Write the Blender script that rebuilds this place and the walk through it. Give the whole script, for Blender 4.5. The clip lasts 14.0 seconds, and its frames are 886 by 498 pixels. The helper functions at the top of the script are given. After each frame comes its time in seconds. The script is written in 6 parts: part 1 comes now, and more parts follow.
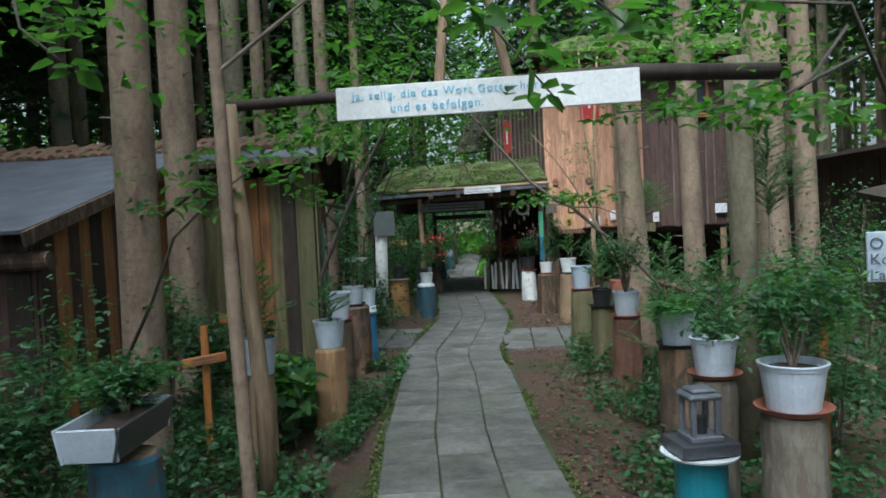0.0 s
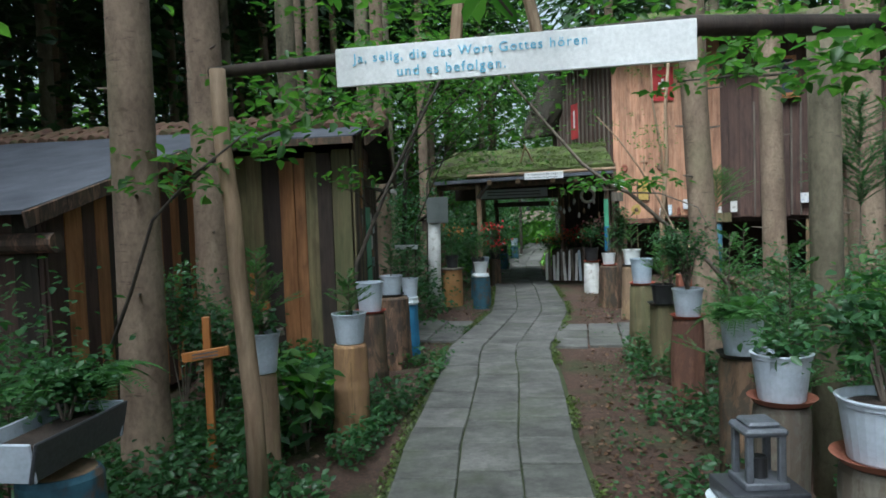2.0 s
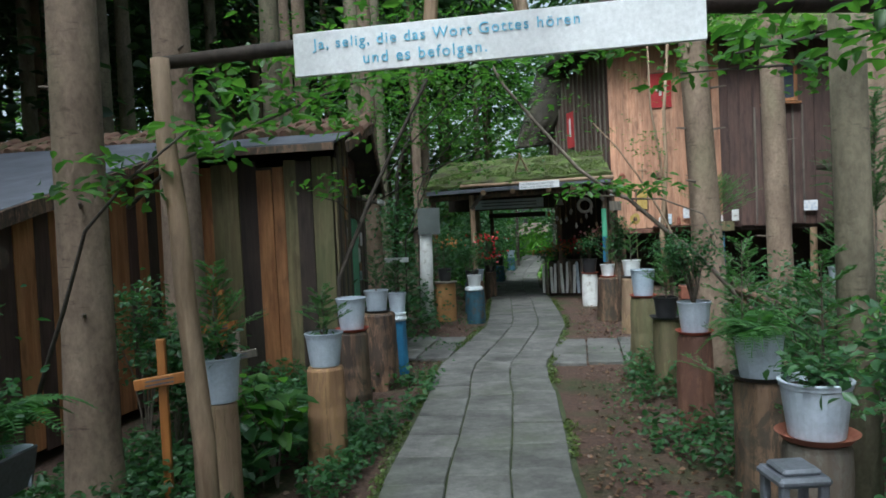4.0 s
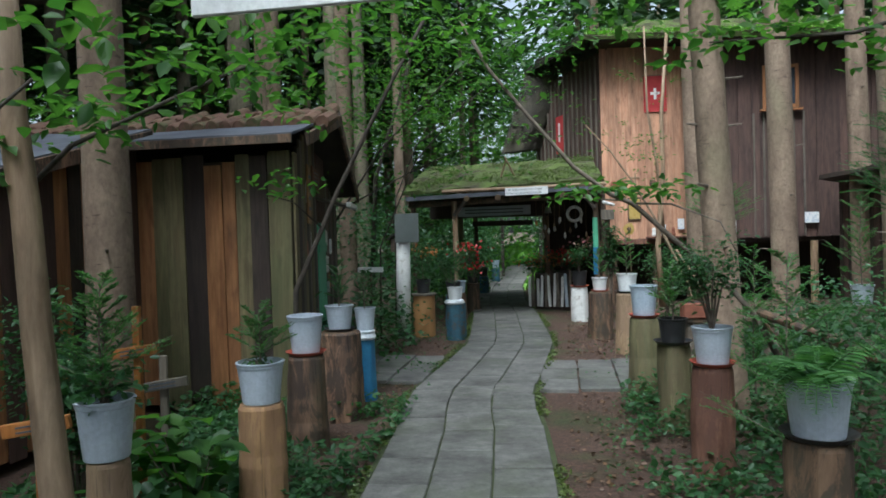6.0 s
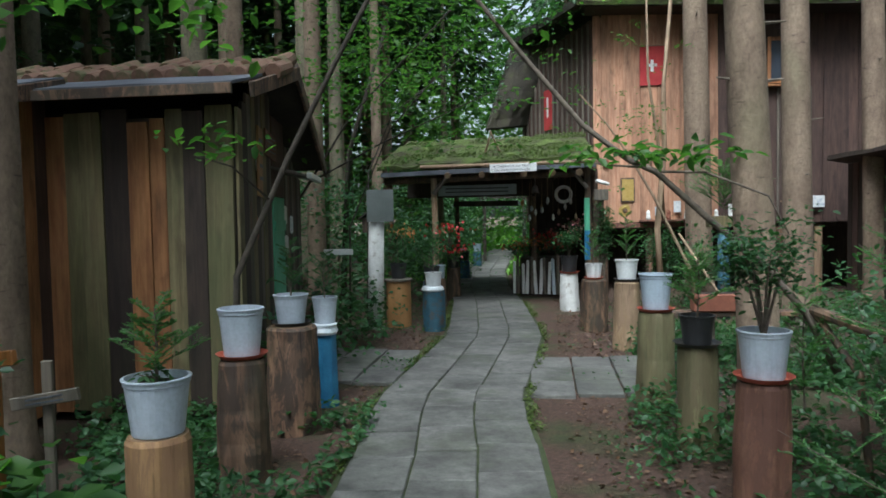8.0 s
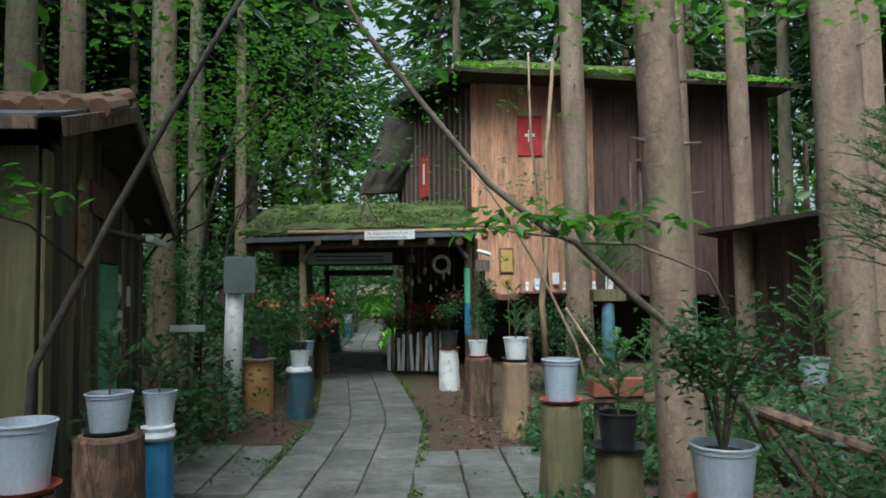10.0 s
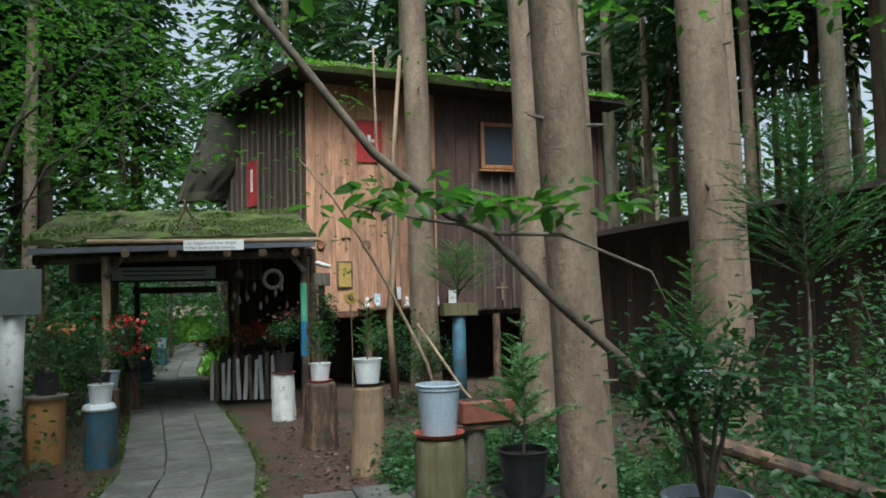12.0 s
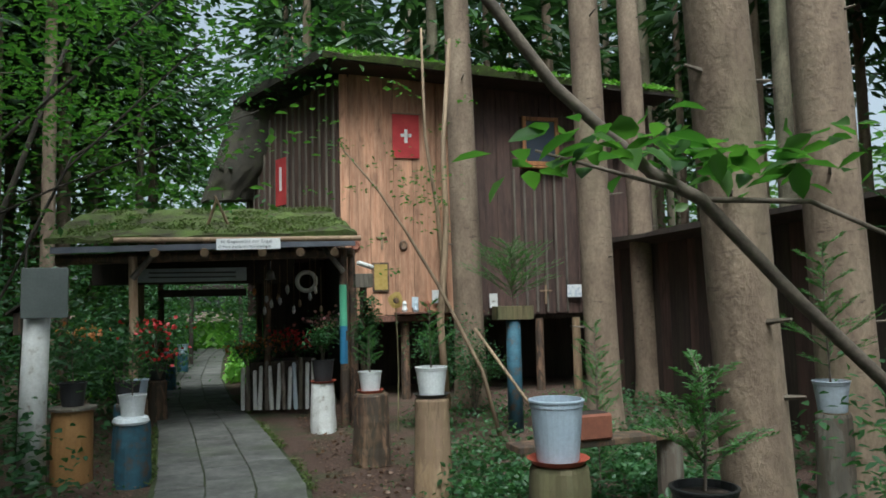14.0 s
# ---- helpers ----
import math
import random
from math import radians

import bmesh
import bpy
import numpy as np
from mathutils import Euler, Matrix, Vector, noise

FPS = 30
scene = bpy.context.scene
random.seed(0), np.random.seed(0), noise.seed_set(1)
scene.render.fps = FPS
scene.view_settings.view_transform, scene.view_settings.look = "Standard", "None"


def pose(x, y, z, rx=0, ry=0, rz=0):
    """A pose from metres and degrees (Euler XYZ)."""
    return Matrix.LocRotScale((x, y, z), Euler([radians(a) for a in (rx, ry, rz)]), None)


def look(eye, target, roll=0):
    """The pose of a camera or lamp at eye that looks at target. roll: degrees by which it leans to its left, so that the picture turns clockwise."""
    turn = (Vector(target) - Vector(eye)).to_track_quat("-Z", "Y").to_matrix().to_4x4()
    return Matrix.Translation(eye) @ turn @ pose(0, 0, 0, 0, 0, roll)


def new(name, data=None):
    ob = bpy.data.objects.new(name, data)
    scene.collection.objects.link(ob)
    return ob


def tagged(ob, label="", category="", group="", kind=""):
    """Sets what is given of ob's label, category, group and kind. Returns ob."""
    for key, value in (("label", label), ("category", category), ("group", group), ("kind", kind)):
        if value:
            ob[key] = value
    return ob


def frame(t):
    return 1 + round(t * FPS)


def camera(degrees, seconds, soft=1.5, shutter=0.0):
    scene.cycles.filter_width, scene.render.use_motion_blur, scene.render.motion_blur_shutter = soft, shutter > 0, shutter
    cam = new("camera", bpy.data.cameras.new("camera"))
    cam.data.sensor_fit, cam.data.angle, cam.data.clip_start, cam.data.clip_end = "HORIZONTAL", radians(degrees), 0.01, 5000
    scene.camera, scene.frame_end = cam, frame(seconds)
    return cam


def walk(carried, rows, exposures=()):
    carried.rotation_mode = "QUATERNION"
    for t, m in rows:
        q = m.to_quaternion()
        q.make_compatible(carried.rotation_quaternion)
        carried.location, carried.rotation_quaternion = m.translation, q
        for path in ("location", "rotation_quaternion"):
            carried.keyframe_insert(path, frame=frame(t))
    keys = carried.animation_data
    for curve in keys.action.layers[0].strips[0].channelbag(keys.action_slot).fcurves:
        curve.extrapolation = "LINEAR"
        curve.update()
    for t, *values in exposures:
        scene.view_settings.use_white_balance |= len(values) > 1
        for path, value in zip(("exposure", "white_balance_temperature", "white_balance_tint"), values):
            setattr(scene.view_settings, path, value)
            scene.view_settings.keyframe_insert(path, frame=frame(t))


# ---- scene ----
cam = camera(63.0, 14.0, soft=1.7)
PATH = [
    (0, (0.552, 1.138, 1.585), (0.381, 3.129, 1.503), -2.7),
    (0.5, (0.586, 1.266, 1.567), (0.419, 3.257, 1.486), -2.2),
    (1, (0.625, 1.419, 1.57), (0.466, 3.411, 1.489), -4.0),
    (1.5, (0.675, 1.585, 1.569), (0.432, 3.569, 1.496), -3.6),
    (2, (0.786, 1.76, 1.549), (0.413, 3.722, 1.442), -2.0),
    (2.5, (0.84, 1.831, 1.547), (0.427, 3.784, 1.435), -2.1),
    (3, (0.839, 1.865, 1.547), (0.446, 3.824, 1.448), -2.2),
    (3.2, (0.833, 1.891, 1.536), (0.473, 3.856, 1.448), -2.5),
    (5.3, (0.771, 2.769, 1.504), (0.359, 4.725, 1.437), -1.9),
    (5.5, (0.783, 2.796, 1.5), (0.381, 4.753, 1.395), -1.3),
    (6, (0.732, 3.099, 1.493), (0.405, 5.071, 1.444), -1.7),
    (6.5, (0.669, 3.327, 1.471), (0.405, 5.309, 1.405), -1.8),
    (7, (0.655, 3.583, 1.463), (0.343, 5.558, 1.407), -2.4),
    (7.2, (0.649, 3.706, 1.446), (0.354, 5.683, 1.381), -1.4),
    (9.3, (0.499, 4.703, 1.428), (0.277, 6.687, 1.314), -1.4),
    (9.5, (0.49, 4.794, 1.456), (0.356, 6.79, 1.44), -1.4),
    (9.9, (0.478, 4.959, 1.466), (0.534, 6.957, 1.554), -0.6),
    (10, (0.47, 4.982, 1.478), (0.557, 6.978, 1.565), -0.4),
    (10.5, (0.508, 5.194, 1.476), (0.733, 7.178, 1.59), -0.0),
    (11, (0.529, 5.431, 1.465), (0.836, 7.402, 1.611), 1.6),
    (11.5, (0.467, 5.646, 1.46), (0.938, 7.584, 1.605), -0.7),
    (11.7, (0.435, 5.742, 1.443), (0.959, 7.665, 1.599), -2.3),
    (12, (0.369, 5.871, 1.431), (0.931, 7.786, 1.562), -1.3),
    (12.3, (0.338, 5.954, 1.442), (0.846, 7.881, 1.613), -0.8),
    (12.5, (0.346, 6.071, 1.413), (0.834, 8.003, 1.582), -1.0),
    (13, (0.264, 6.27, 1.422), (0.749, 8.207, 1.517), -0.3),
    (13.5, (0.15, 6.469, 1.407), (0.718, 8.381, 1.545), -2.5),
    (14, (0.096, 6.635, 1.4), (0.631, 8.557, 1.549), -1.3),
]
walk(cam, [(t, look(eye, target, roll)) for t, eye, target, roll in PATH], [(0, 0.44, 5500, 1), (6.5, 0.47, 5550, 3), (9.5, 0.43, 5600, 1), (14, 0.22, 5750, -1)])


# ---- light ----
world = bpy.data.worlds.new("world")
scene.world = world
world.use_nodes = True
wn = world.node_tree.nodes
sky = wn.new("ShaderNodeTexSky")
sky.sky_type, sky.sun_disc = "NISHITA", False
sky.sun_elevation, sky.sun_rotation = radians(55), radians(200)
sky.air_density, sky.dust_density, sky.ozone_density = 1.0, 6.0, 1.0
pale = wn.new("ShaderNodeHueSaturation")
pale.inputs["Saturation"].default_value, pale.inputs["Value"].default_value = 0.35, 1.25
world.node_tree.links.new(sky.outputs[0], pale.inputs["Color"])
world.node_tree.links.new(pale.outputs[0], wn["Background"].inputs[0])
wn["Background"].inputs[1].default_value = 0.15
sun_data = bpy.data.lights.new("sun", "SUN")
sun_data.energy, sun_data.angle, sun_data.color = 3.6, radians(30), (1.0, 0.97, 0.9)
sun = new("sun", sun_data)
sun.matrix_world = look((0, 0, 30), (3.4, 16.5, 0.0))


# ---- materials ----
def mat(name, build, rough=0.8, metal=0.0):
    m = bpy.data.materials.new(name)
    m.use_nodes = True
    nt = m.node_tree
    b = nt.nodes["Principled BSDF"]
    b.inputs["Roughness"].default_value, b.inputs["Metallic"].default_value = rough, metal
    build(nt, b)
    return m


def node(nt, kind, **sets):
    n = nt.nodes.new(kind)
    for k, v in sets.items():
        n.inputs[k.replace("_", " ")].default_value = v
    return n


def coords(nt, scale, source="Position", shift=True):
    """World or object position, stretched, moved at random for each object."""
    if source == "Position":
        out = nt.nodes.new("ShaderNodeNewGeometry").outputs["Position"]
    else:
        out = nt.nodes.new("ShaderNodeTexCoord").outputs["Object"]
    mp = nt.nodes.new("ShaderNodeMapping")
    mp.inputs["Scale"].default_value = scale
    nt.links.new(out, mp.inputs["Vector"])
    if shift:
        info = nt.nodes.new("ShaderNodeObjectInfo")
        mul = nt.nodes.new("ShaderNodeMath")
        mul.operation = "MULTIPLY"
        mul.inputs[1].default_value = 37.0
        nt.links.new(info.outputs["Random"], mul.inputs[0])
        nt.links.new(mul.outputs[0], mp.inputs["Location"])
    return mp.outputs["Vector"]


def noise_of(nt, vec, scale, detail=4.0, rough=0.6, distort=0.0):
    n = node(nt, "ShaderNodeTexNoise", Scale=scale, Detail=detail, Roughness=rough, Distortion=distort)
    nt.links.new(vec, n.inputs["Vector"])
    return n.outputs["Fac"]


def ramp(nt, fac, stops):
    r = nt.nodes.new("ShaderNodeValToRGB")
    el = r.color_ramp.elements
    while len(el) < len(stops):
        el.new(0.5)
    for e, (p, c) in zip(el, stops):
        e.position, e.color = p, (*c, 1.0)
    nt.links.new(fac, r.inputs["Fac"])
    return r.outputs["Color"]


def mix(nt, fac, a, b, mode="MIX"):
    m = nt.nodes.new("ShaderNodeMix")
    m.data_type, m.blend_type = "RGBA", mode
    for sock, v in ((m.inputs[0], fac), (m.inputs[6], a), (m.inputs[7], b)):
        if isinstance(v, (int, float)):
            sock.default_value = v
        elif isinstance(v, tuple):
            sock.default_value = (*v, 1.0)
        else:
            nt.links.new(v, sock)
    return m.outputs[2]


def bump(nt, b, height, strength=0.4, distance=0.01):
    n = node(nt, "ShaderNodeBump", Strength=strength, Distance=distance)
    nt.links.new(height, n.inputs["Height"])
    nt.links.new(n.outputs[0], b.inputs["Normal"])


def wood(name, dark, light, green=0.0, scale=(26, 26, 1.6), rough=0.75, source="Position", bark=None):
    def build(nt, b):
        v = coords(nt, scale, source)
        grain = noise_of(nt, v, 1.0, 6, 0.65, 0.6)
        col = ramp(nt, grain, [(0.3, dark), (0.7, light)])
        knot = noise_of(nt, coords(nt, (7, 7, 2.4), source), 1.0, 2)
        col = mix(nt, ramp(nt, knot, [(0.62, (0, 0, 0)), (0.72, (0.5, 0.5, 0.5))]), col, tuple(c * 0.4 for c in dark))
        info = nt.nodes.new("ShaderNodeObjectInfo")
        col = mix(nt, 0.5, col, ramp(nt, info.outputs["Random"], [(0.0, (0.45, 0.45, 0.45)), (1.0, (1.0, 1.0, 1.0))]), "MULTIPLY")
        patch = noise_of(nt, coords(nt, (4.5, 4.5, 1.3), source), 1.0, 6, 0.7)
        col = mix(nt, 0.8, col, ramp(nt, patch, [(0.32, (0.35, 0.33, 0.32)), (0.5, (0.8, 0.8, 0.8)), (0.7, (1.15, 1.1, 1.05))]), "MULTIPLY")
        if bark:
            flake = noise_of(nt, coords(nt, (9, 9, 3.2), source), 1.0, 7, 0.75, 0.8)
            col = mix(nt, ramp(nt, flake, [(0.47, (0, 0, 0)), (0.53, (0.9, 0.9, 0.9))]), col, bark)
            crack = noise_of(nt, coords(nt, (40, 40, 1.5), source), 1.0, 4, 0.7)
            col = mix(nt, ramp(nt, crack, [(0.3, (0.85, 0.85, 0.85)), (0.4, (0, 0, 0))]), col, tuple(c * 0.25 for c in dark))
        if green:
            g = noise_of(nt, coords(nt, (2.5, 2.5, 0.9)), 1.0, 5)
            col = mix(nt, ramp(nt, g, [(0.42, (0, 0, 0)), (0.68, (green, green, green))]), col, (0.075, 0.09, 0.035))
        nt.links.new(col, b.inputs["Base Color"])
        bump(nt, b, grain, 0.6, 0.01)
    return mat(name, build, rough)


def mottled(name, stops, scale=6.0, fine=60.0, rough=0.8, bumps=0.25, source="Position", metal=0.0, depth=0.005):
    def build(nt, b):
        v = coords(nt, (1, 1, 1), source)
        big = noise_of(nt, v, scale, 6, 0.6)
        small = noise_of(nt, v, fine, 4, 0.6)
        col = ramp(nt, big, stops)
        col = mix(nt, 0.35, col, ramp(nt, small, [(0.3, (0.45, 0.45, 0.45)), (0.7, (1, 1, 1))]), "MULTIPLY")
        nt.links.new(col, b.inputs["Base Color"])
        bump(nt, b, small, bumps, depth)
    return mat(name, build, rough, metal)


def leafy(name, dark, light, translucent=0.4):
    def build(nt, b):
        rnd = nt.nodes.new("ShaderNodeNewGeometry").outputs["Random Per Island"]
        big = noise_of(nt, coords(nt, (1, 1, 1), shift=False), 0.8, 3)
        col = ramp(nt, rnd, [(0.0, dark), (1.0, light)])
        col = mix(nt, 0.6, col, ramp(nt, big, [(0.3, (0.55, 0.6, 0.5)), (0.7, (1.0, 1.0, 1.0))]), "MULTIPLY")
        nt.links.new(col, b.inputs["Base Color"])
        tr = nt.nodes.new("ShaderNodeBsdfTranslucent")
        bright = mix(nt, 1.0, col, (1.3, 1.5, 0.7), "MULTIPLY")
        nt.links.new(bright, tr.inputs["Color"])
        ms = nt.nodes.new("ShaderNodeMixShader")
        ms.inputs[0].default_value = translucent
        nt.links.new(b.outputs[0], ms.inputs[1])
        nt.links.new(tr.outputs[0], ms.inputs[2])
        nt.links.new(ms.outputs[0], nt.nodes["Material Output"].inputs["Surface"])
    return mat(name, build, 0.45)


def ground_build(nt, b):
    v = coords(nt, (1, 1, 1), shift=False)
    big = noise_of(nt, v, 1.3, 6)
    small = noise_of(nt, v, 45, 6, 0.7)
    soil = ramp(nt, small, [(0.3, (0.03, 0.017, 0.012)), (0.55, (0.1, 0.056, 0.04)), (0.75, (0.19, 0.11, 0.08))])
    moss = ramp(nt, small, [(0.3, (0.015, 0.028, 0.008)), (0.7, (0.06, 0.09, 0.022))])
    nt.links.new(mix(nt, ramp(nt, big, [(0.5, (0, 0, 0)), (0.66, (0.8, 0.8, 0.8))]), soil, moss), b.inputs["Base Color"])
    bump(nt, b, small, 0.9, 0.03)


M = {}
M["ground"] = mat("forest_soil", ground_build, 0.95)


def slab_build(nt, b):
    v = coords(nt, (1, 1, 1))
    big = noise_of(nt, v, 2.6, 5)
    small = noise_of(nt, v, 70, 5, 0.7)
    col = ramp(nt, big, [(0.3, (0.085, 0.083, 0.078)), (0.7, (0.255, 0.248, 0.237))])
    col = mix(nt, 0.4, col, ramp(nt, small, [(0.3, (0.4, 0.4, 0.4)), (0.7, (1, 1, 1))]), "MULTIPLY")
    info = nt.nodes.new("ShaderNodeObjectInfo")
    col = mix(nt, 0.6, col, ramp(nt, info.outputs["Random"], [(0, (0.6, 0.62, 0.56)), (1, (1.0, 0.98, 0.95))]), "MULTIPLY")
    mid = noise_of(nt, v, 13, 6, 0.75)
    col = mix(nt, 0.75, col, ramp(nt, mid, [(0.35, (0.5, 0.5, 0.5)), (0.65, (1.1, 1.1, 1.1))]), "MULTIPLY")
    g = noise_of(nt, coords(nt, (1, 1, 1), shift=False), 1.1, 6, 0.7)
    col = mix(nt, ramp(nt, g, [(0.52, (0, 0, 0)), (0.75, (0.7, 0.7, 0.7))]), col, (0.07, 0.085, 0.04))
    nt.links.new(col, b.inputs["Base Color"])
    bump(nt, b, small, 0.35, 0.004)


M["slab"] = mat("weathered_concrete", slab_build, 0.8)
M["slab_moss"] = mottled("joint_moss", [(0.3, (0.02, 0.03, 0.01)), (0.7, (0.07, 0.085, 0.03))], 8, 80, 0.95, 0.8)
M["orange_wood"] = wood("orange_pine", (0.27, 0.105, 0.036), (0.52, 0.245, 0.1), 0.15)
M["pale_wood"] = wood("larch_facade", (0.42, 0.2, 0.115), (0.68, 0.39, 0.25), 0.0)
M["brown_wood"] = wood("brown_stain", (0.06, 0.032, 0.026), (0.13, 0.075, 0.06), 0.0)
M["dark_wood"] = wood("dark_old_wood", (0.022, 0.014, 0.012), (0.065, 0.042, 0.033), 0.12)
M["green_wood"] = wood("algae_wood", (0.13, 0.1, 0.05), (0.29, 0.24, 0.12), 0.6)
M["grey_wood"] = wood("grey_batten", (0.1, 0.085, 0.07), (0.24, 0.2, 0.165), 0.2)
M["cross_wood"] = wood("varnished_pine", (0.33, 0.12, 0.025), (0.5, 0.21, 0.055), 0.0, rough=0.5)
M["log_pale"] = wood("peeled_log", (0.24, 0.15, 0.085), (0.48, 0.34, 0.21), 0.15, (14, 14, 2.2), bark=(0.26, 0.17, 0.11))
M["log_green"] = wood("mossy_log", (0.12, 0.105, 0.055), (0.3, 0.25, 0.13), 0.5, (14, 14, 2.2), bark=(0.13, 0.1, 0.055))
M["log_red"] = wood("reddish_log", (0.13, 0.05, 0.032), (0.34, 0.17, 0.11), 0.0, (10, 10, 4), bark=(0.1, 0.045, 0.032))
M["log_dark"] = wood("dark_log", (0.05, 0.03, 0.022), (0.34, 0.2, 0.125), 0.2, (12, 12, 2), bark=(0.05, 0.034, 0.027))
M["log_orange"] = wood("fresh_log", (0.32, 0.18, 0.08), (0.52, 0.31, 0.15), 0.1, (10, 10, 3), bark=(0.25, 0.14, 0.075))
M["log_grey"] = wood("grey_log", (0.14, 0.12, 0.1), (0.32, 0.28, 0.24), 0.2, (12, 12, 2), bark=(0.12, 0.09, 0.07))


def bark(name, stops, flecks):
    """Scaly spruce bark: soft blotches, short dark cross marks and fine flakes."""
    def build(nt, b):
        blotch = noise_of(nt, coords(nt, (1, 1, 0.35)), 5.0, 5, 0.6)
        col = ramp(nt, blotch, stops)
        flake = noise_of(nt, coords(nt, (34, 34, 22)), 1.0, 5, 0.7)
        col = mix(nt, 0.6, col, ramp(nt, flake, [(0.3, (0.4, 0.38, 0.36)), (0.6, (1.0, 1.0, 1.0)), (0.75, (1.15, 1.12, 1.08))]), "MULTIPLY")
        dash = noise_of(nt, coords(nt, (7, 7, 34)), 1.0, 3, 0.6)
        col = mix(nt, ramp(nt, dash, [(0.62, (0, 0, 0)), (0.72, (0.75, 0.75, 0.75))]), col, flecks)
        algae = noise_of(nt, coords(nt, (1.2, 1.2, 0.5)), 1.0, 4)
        col = mix(nt, ramp(nt, algae, [(0.55, (0, 0, 0)), (0.75, (0.45, 0.45, 0.45))]), col, (0.1, 0.12, 0.05))
        nt.links.new(col, b.inputs["Base Color"])
        bump(nt, b, flake, 0.8, 0.012)
    return mat(name, build, 0.9)


M["bark_pine"] = bark("spruce_bark", [(0.25, (0.13, 0.09, 0.064)), (0.5, (0.235, 0.17, 0.122)), (0.75, (0.32, 0.245, 0.175))], (0.07, 0.046, 0.034))
M["bark_green"] = bark("algae_bark", [(0.3, (0.085, 0.074, 0.05)), (0.5, (0.17, 0.145, 0.098)), (0.75, (0.25, 0.215, 0.145))], (0.05, 0.04, 0.028))
M["twig"] = mottled("twig_bark", [(0.3, (0.08, 0.062, 0.05)), (0.7, (0.2, 0.16, 0.125))], 20, 90, 0.85, 0.5)
M["limb_dark"] = mottled("dark_limb_bark", [(0.3, (0.03, 0.025, 0.02)), (0.7, (0.085, 0.068, 0.052))], 20, 90, 0.85, 0.5)
M["peeled"] = wood("peeled_pole", (0.24, 0.15, 0.09), (0.46, 0.33, 0.22), 0.1, (22, 22, 3))
M["leaf"] = leafy("beech_leaf", (0.042, 0.115, 0.025), (0.1, 0.21, 0.042), 0.55)
M["leaf_dark"] = leafy("shrub_leaf", (0.03, 0.085, 0.035), (0.065, 0.15, 0.055), 0.4)
M["leaf_ground"] = leafy("ground_cover_leaf", (0.035, 0.1, 0.04), (0.08, 0.18, 0.065), 0.4)
M["needle"] = leafy("seedling_needle", (0.055, 0.14, 0.045), (0.11, 0.24, 0.075), 0.4)
M["needle_dark"] = leafy("spruce_needle", (0.025, 0.055, 0.025), (0.05, 0.1, 0.04), 0.35)
M["far_leaf"] = leafy("far_leaf", (0.05, 0.12, 0.035), (0.11, 0.2, 0.05), 0.55)
M["meadow"] = leafy("meadow_grass", (0.12, 0.3, 0.03), (0.22, 0.45, 0.06), 0.3)
M["litter"] = leafy("dead_leaf", (0.06, 0.03, 0.018), (0.22, 0.12, 0.07), 0.1)
M["moss"] = mottled("roof_moss", [(0.3, (0.035, 0.028, 0.016)), (0.45, (0.06, 0.06, 0.022)), (0.55, (0.085, 0.12, 0.025)), (0.75, (0.13, 0.18, 0.035))], 3.2, 50, 0.95, 1.0, depth=0.03)
M["moss_leaf"] = leafy("moss_tuft", (0.06, 0.085, 0.02), (0.12, 0.17, 0.035), 0.2)
M["thatch"] = mottled("dark_roofing", [(0.3, (0.018, 0.016, 0.012)), (0.55, (0.05, 0.042, 0.03)), (0.75, (0.07, 0.085, 0.025))], 2.2, 40, 0.95, 1.0, depth=0.03)
M["sheet"] = mottled("bitumen_sheet", [(0.3, (0.07, 0.075, 0.095)), (0.7, (0.14, 0.15, 0.18))], 3, 60, 0.7, 0.2)
M["tile"] = mottled("clay_tile", [(0.3, (0.09, 0.05, 0.033)), (0.5, (0.2, 0.11, 0.075)), (0.65, (0.08, 0.09, 0.03))], 4, 50, 0.85, 0.5)
M["bucket"] = mottled("grey_white_plastic", [(0.3, (0.4, 0.45, 0.53)), (0.7, (0.54, 0.59, 0.67))], 5, 60, 0.4, 0.05)
M["white_bucket"] = mottled("white_plastic", [(0.3, (0.68, 0.7, 0.72)), (0.7, (0.82, 0.83, 0.84))], 5, 60, 0.35, 0.05)
M["blue_bucket"] = mottled("blue_grey_plastic", [(0.3, (0.3, 0.36, 0.44)), (0.7, (0.4, 0.47, 0.55))], 5, 60, 0.4, 0.05)
M["black"] = mottled("black_plastic", [(0.3, (0.018, 0.018, 0.02)), (0.7, (0.035, 0.035, 0.038))], 8, 60, 0.4, 0.05)
M["terracotta"] = mottled("terracotta", [(0.3, (0.2, 0.065, 0.04)), (0.7, (0.3, 0.11, 0.065))], 12, 70, 0.75, 0.15)
M["red_plastic"] = mottled("red_saucer", [(0.3, (0.33, 0.06, 0.035)), (0.7, (0.45, 0.1, 0.06))], 12, 70, 0.5, 0.05)
M["pot_soil"] = mottled("pot_soil", [(0.3, (0.015, 0.01, 0.008)), (0.7, (0.06, 0.04, 0.03))], 25, 90, 0.95, 1.0)
M["white_paint"] = mottled("flaking_white", [(0.28, (0.3, 0.26, 0.22)), (0.4, (0.68, 0.67, 0.65)), (0.7, (0.8, 0.8, 0.79))], 11, 50, 0.65, 0.25)
M["sign_paint"] = mottled("sign_white", [(0.22, (0.4, 0.38, 0.35)), (0.33, (0.74, 0.74, 0.75)), (0.7, (0.82, 0.82, 0.83))], 7, 60, 0.6, 0.2)
M["blue_letter"] = mottled("pale_blue_letter", [(0.3, (0.14, 0.46, 0.68)), (0.7, (0.22, 0.56, 0.76))], 20, 60, 0.6, 0.1)
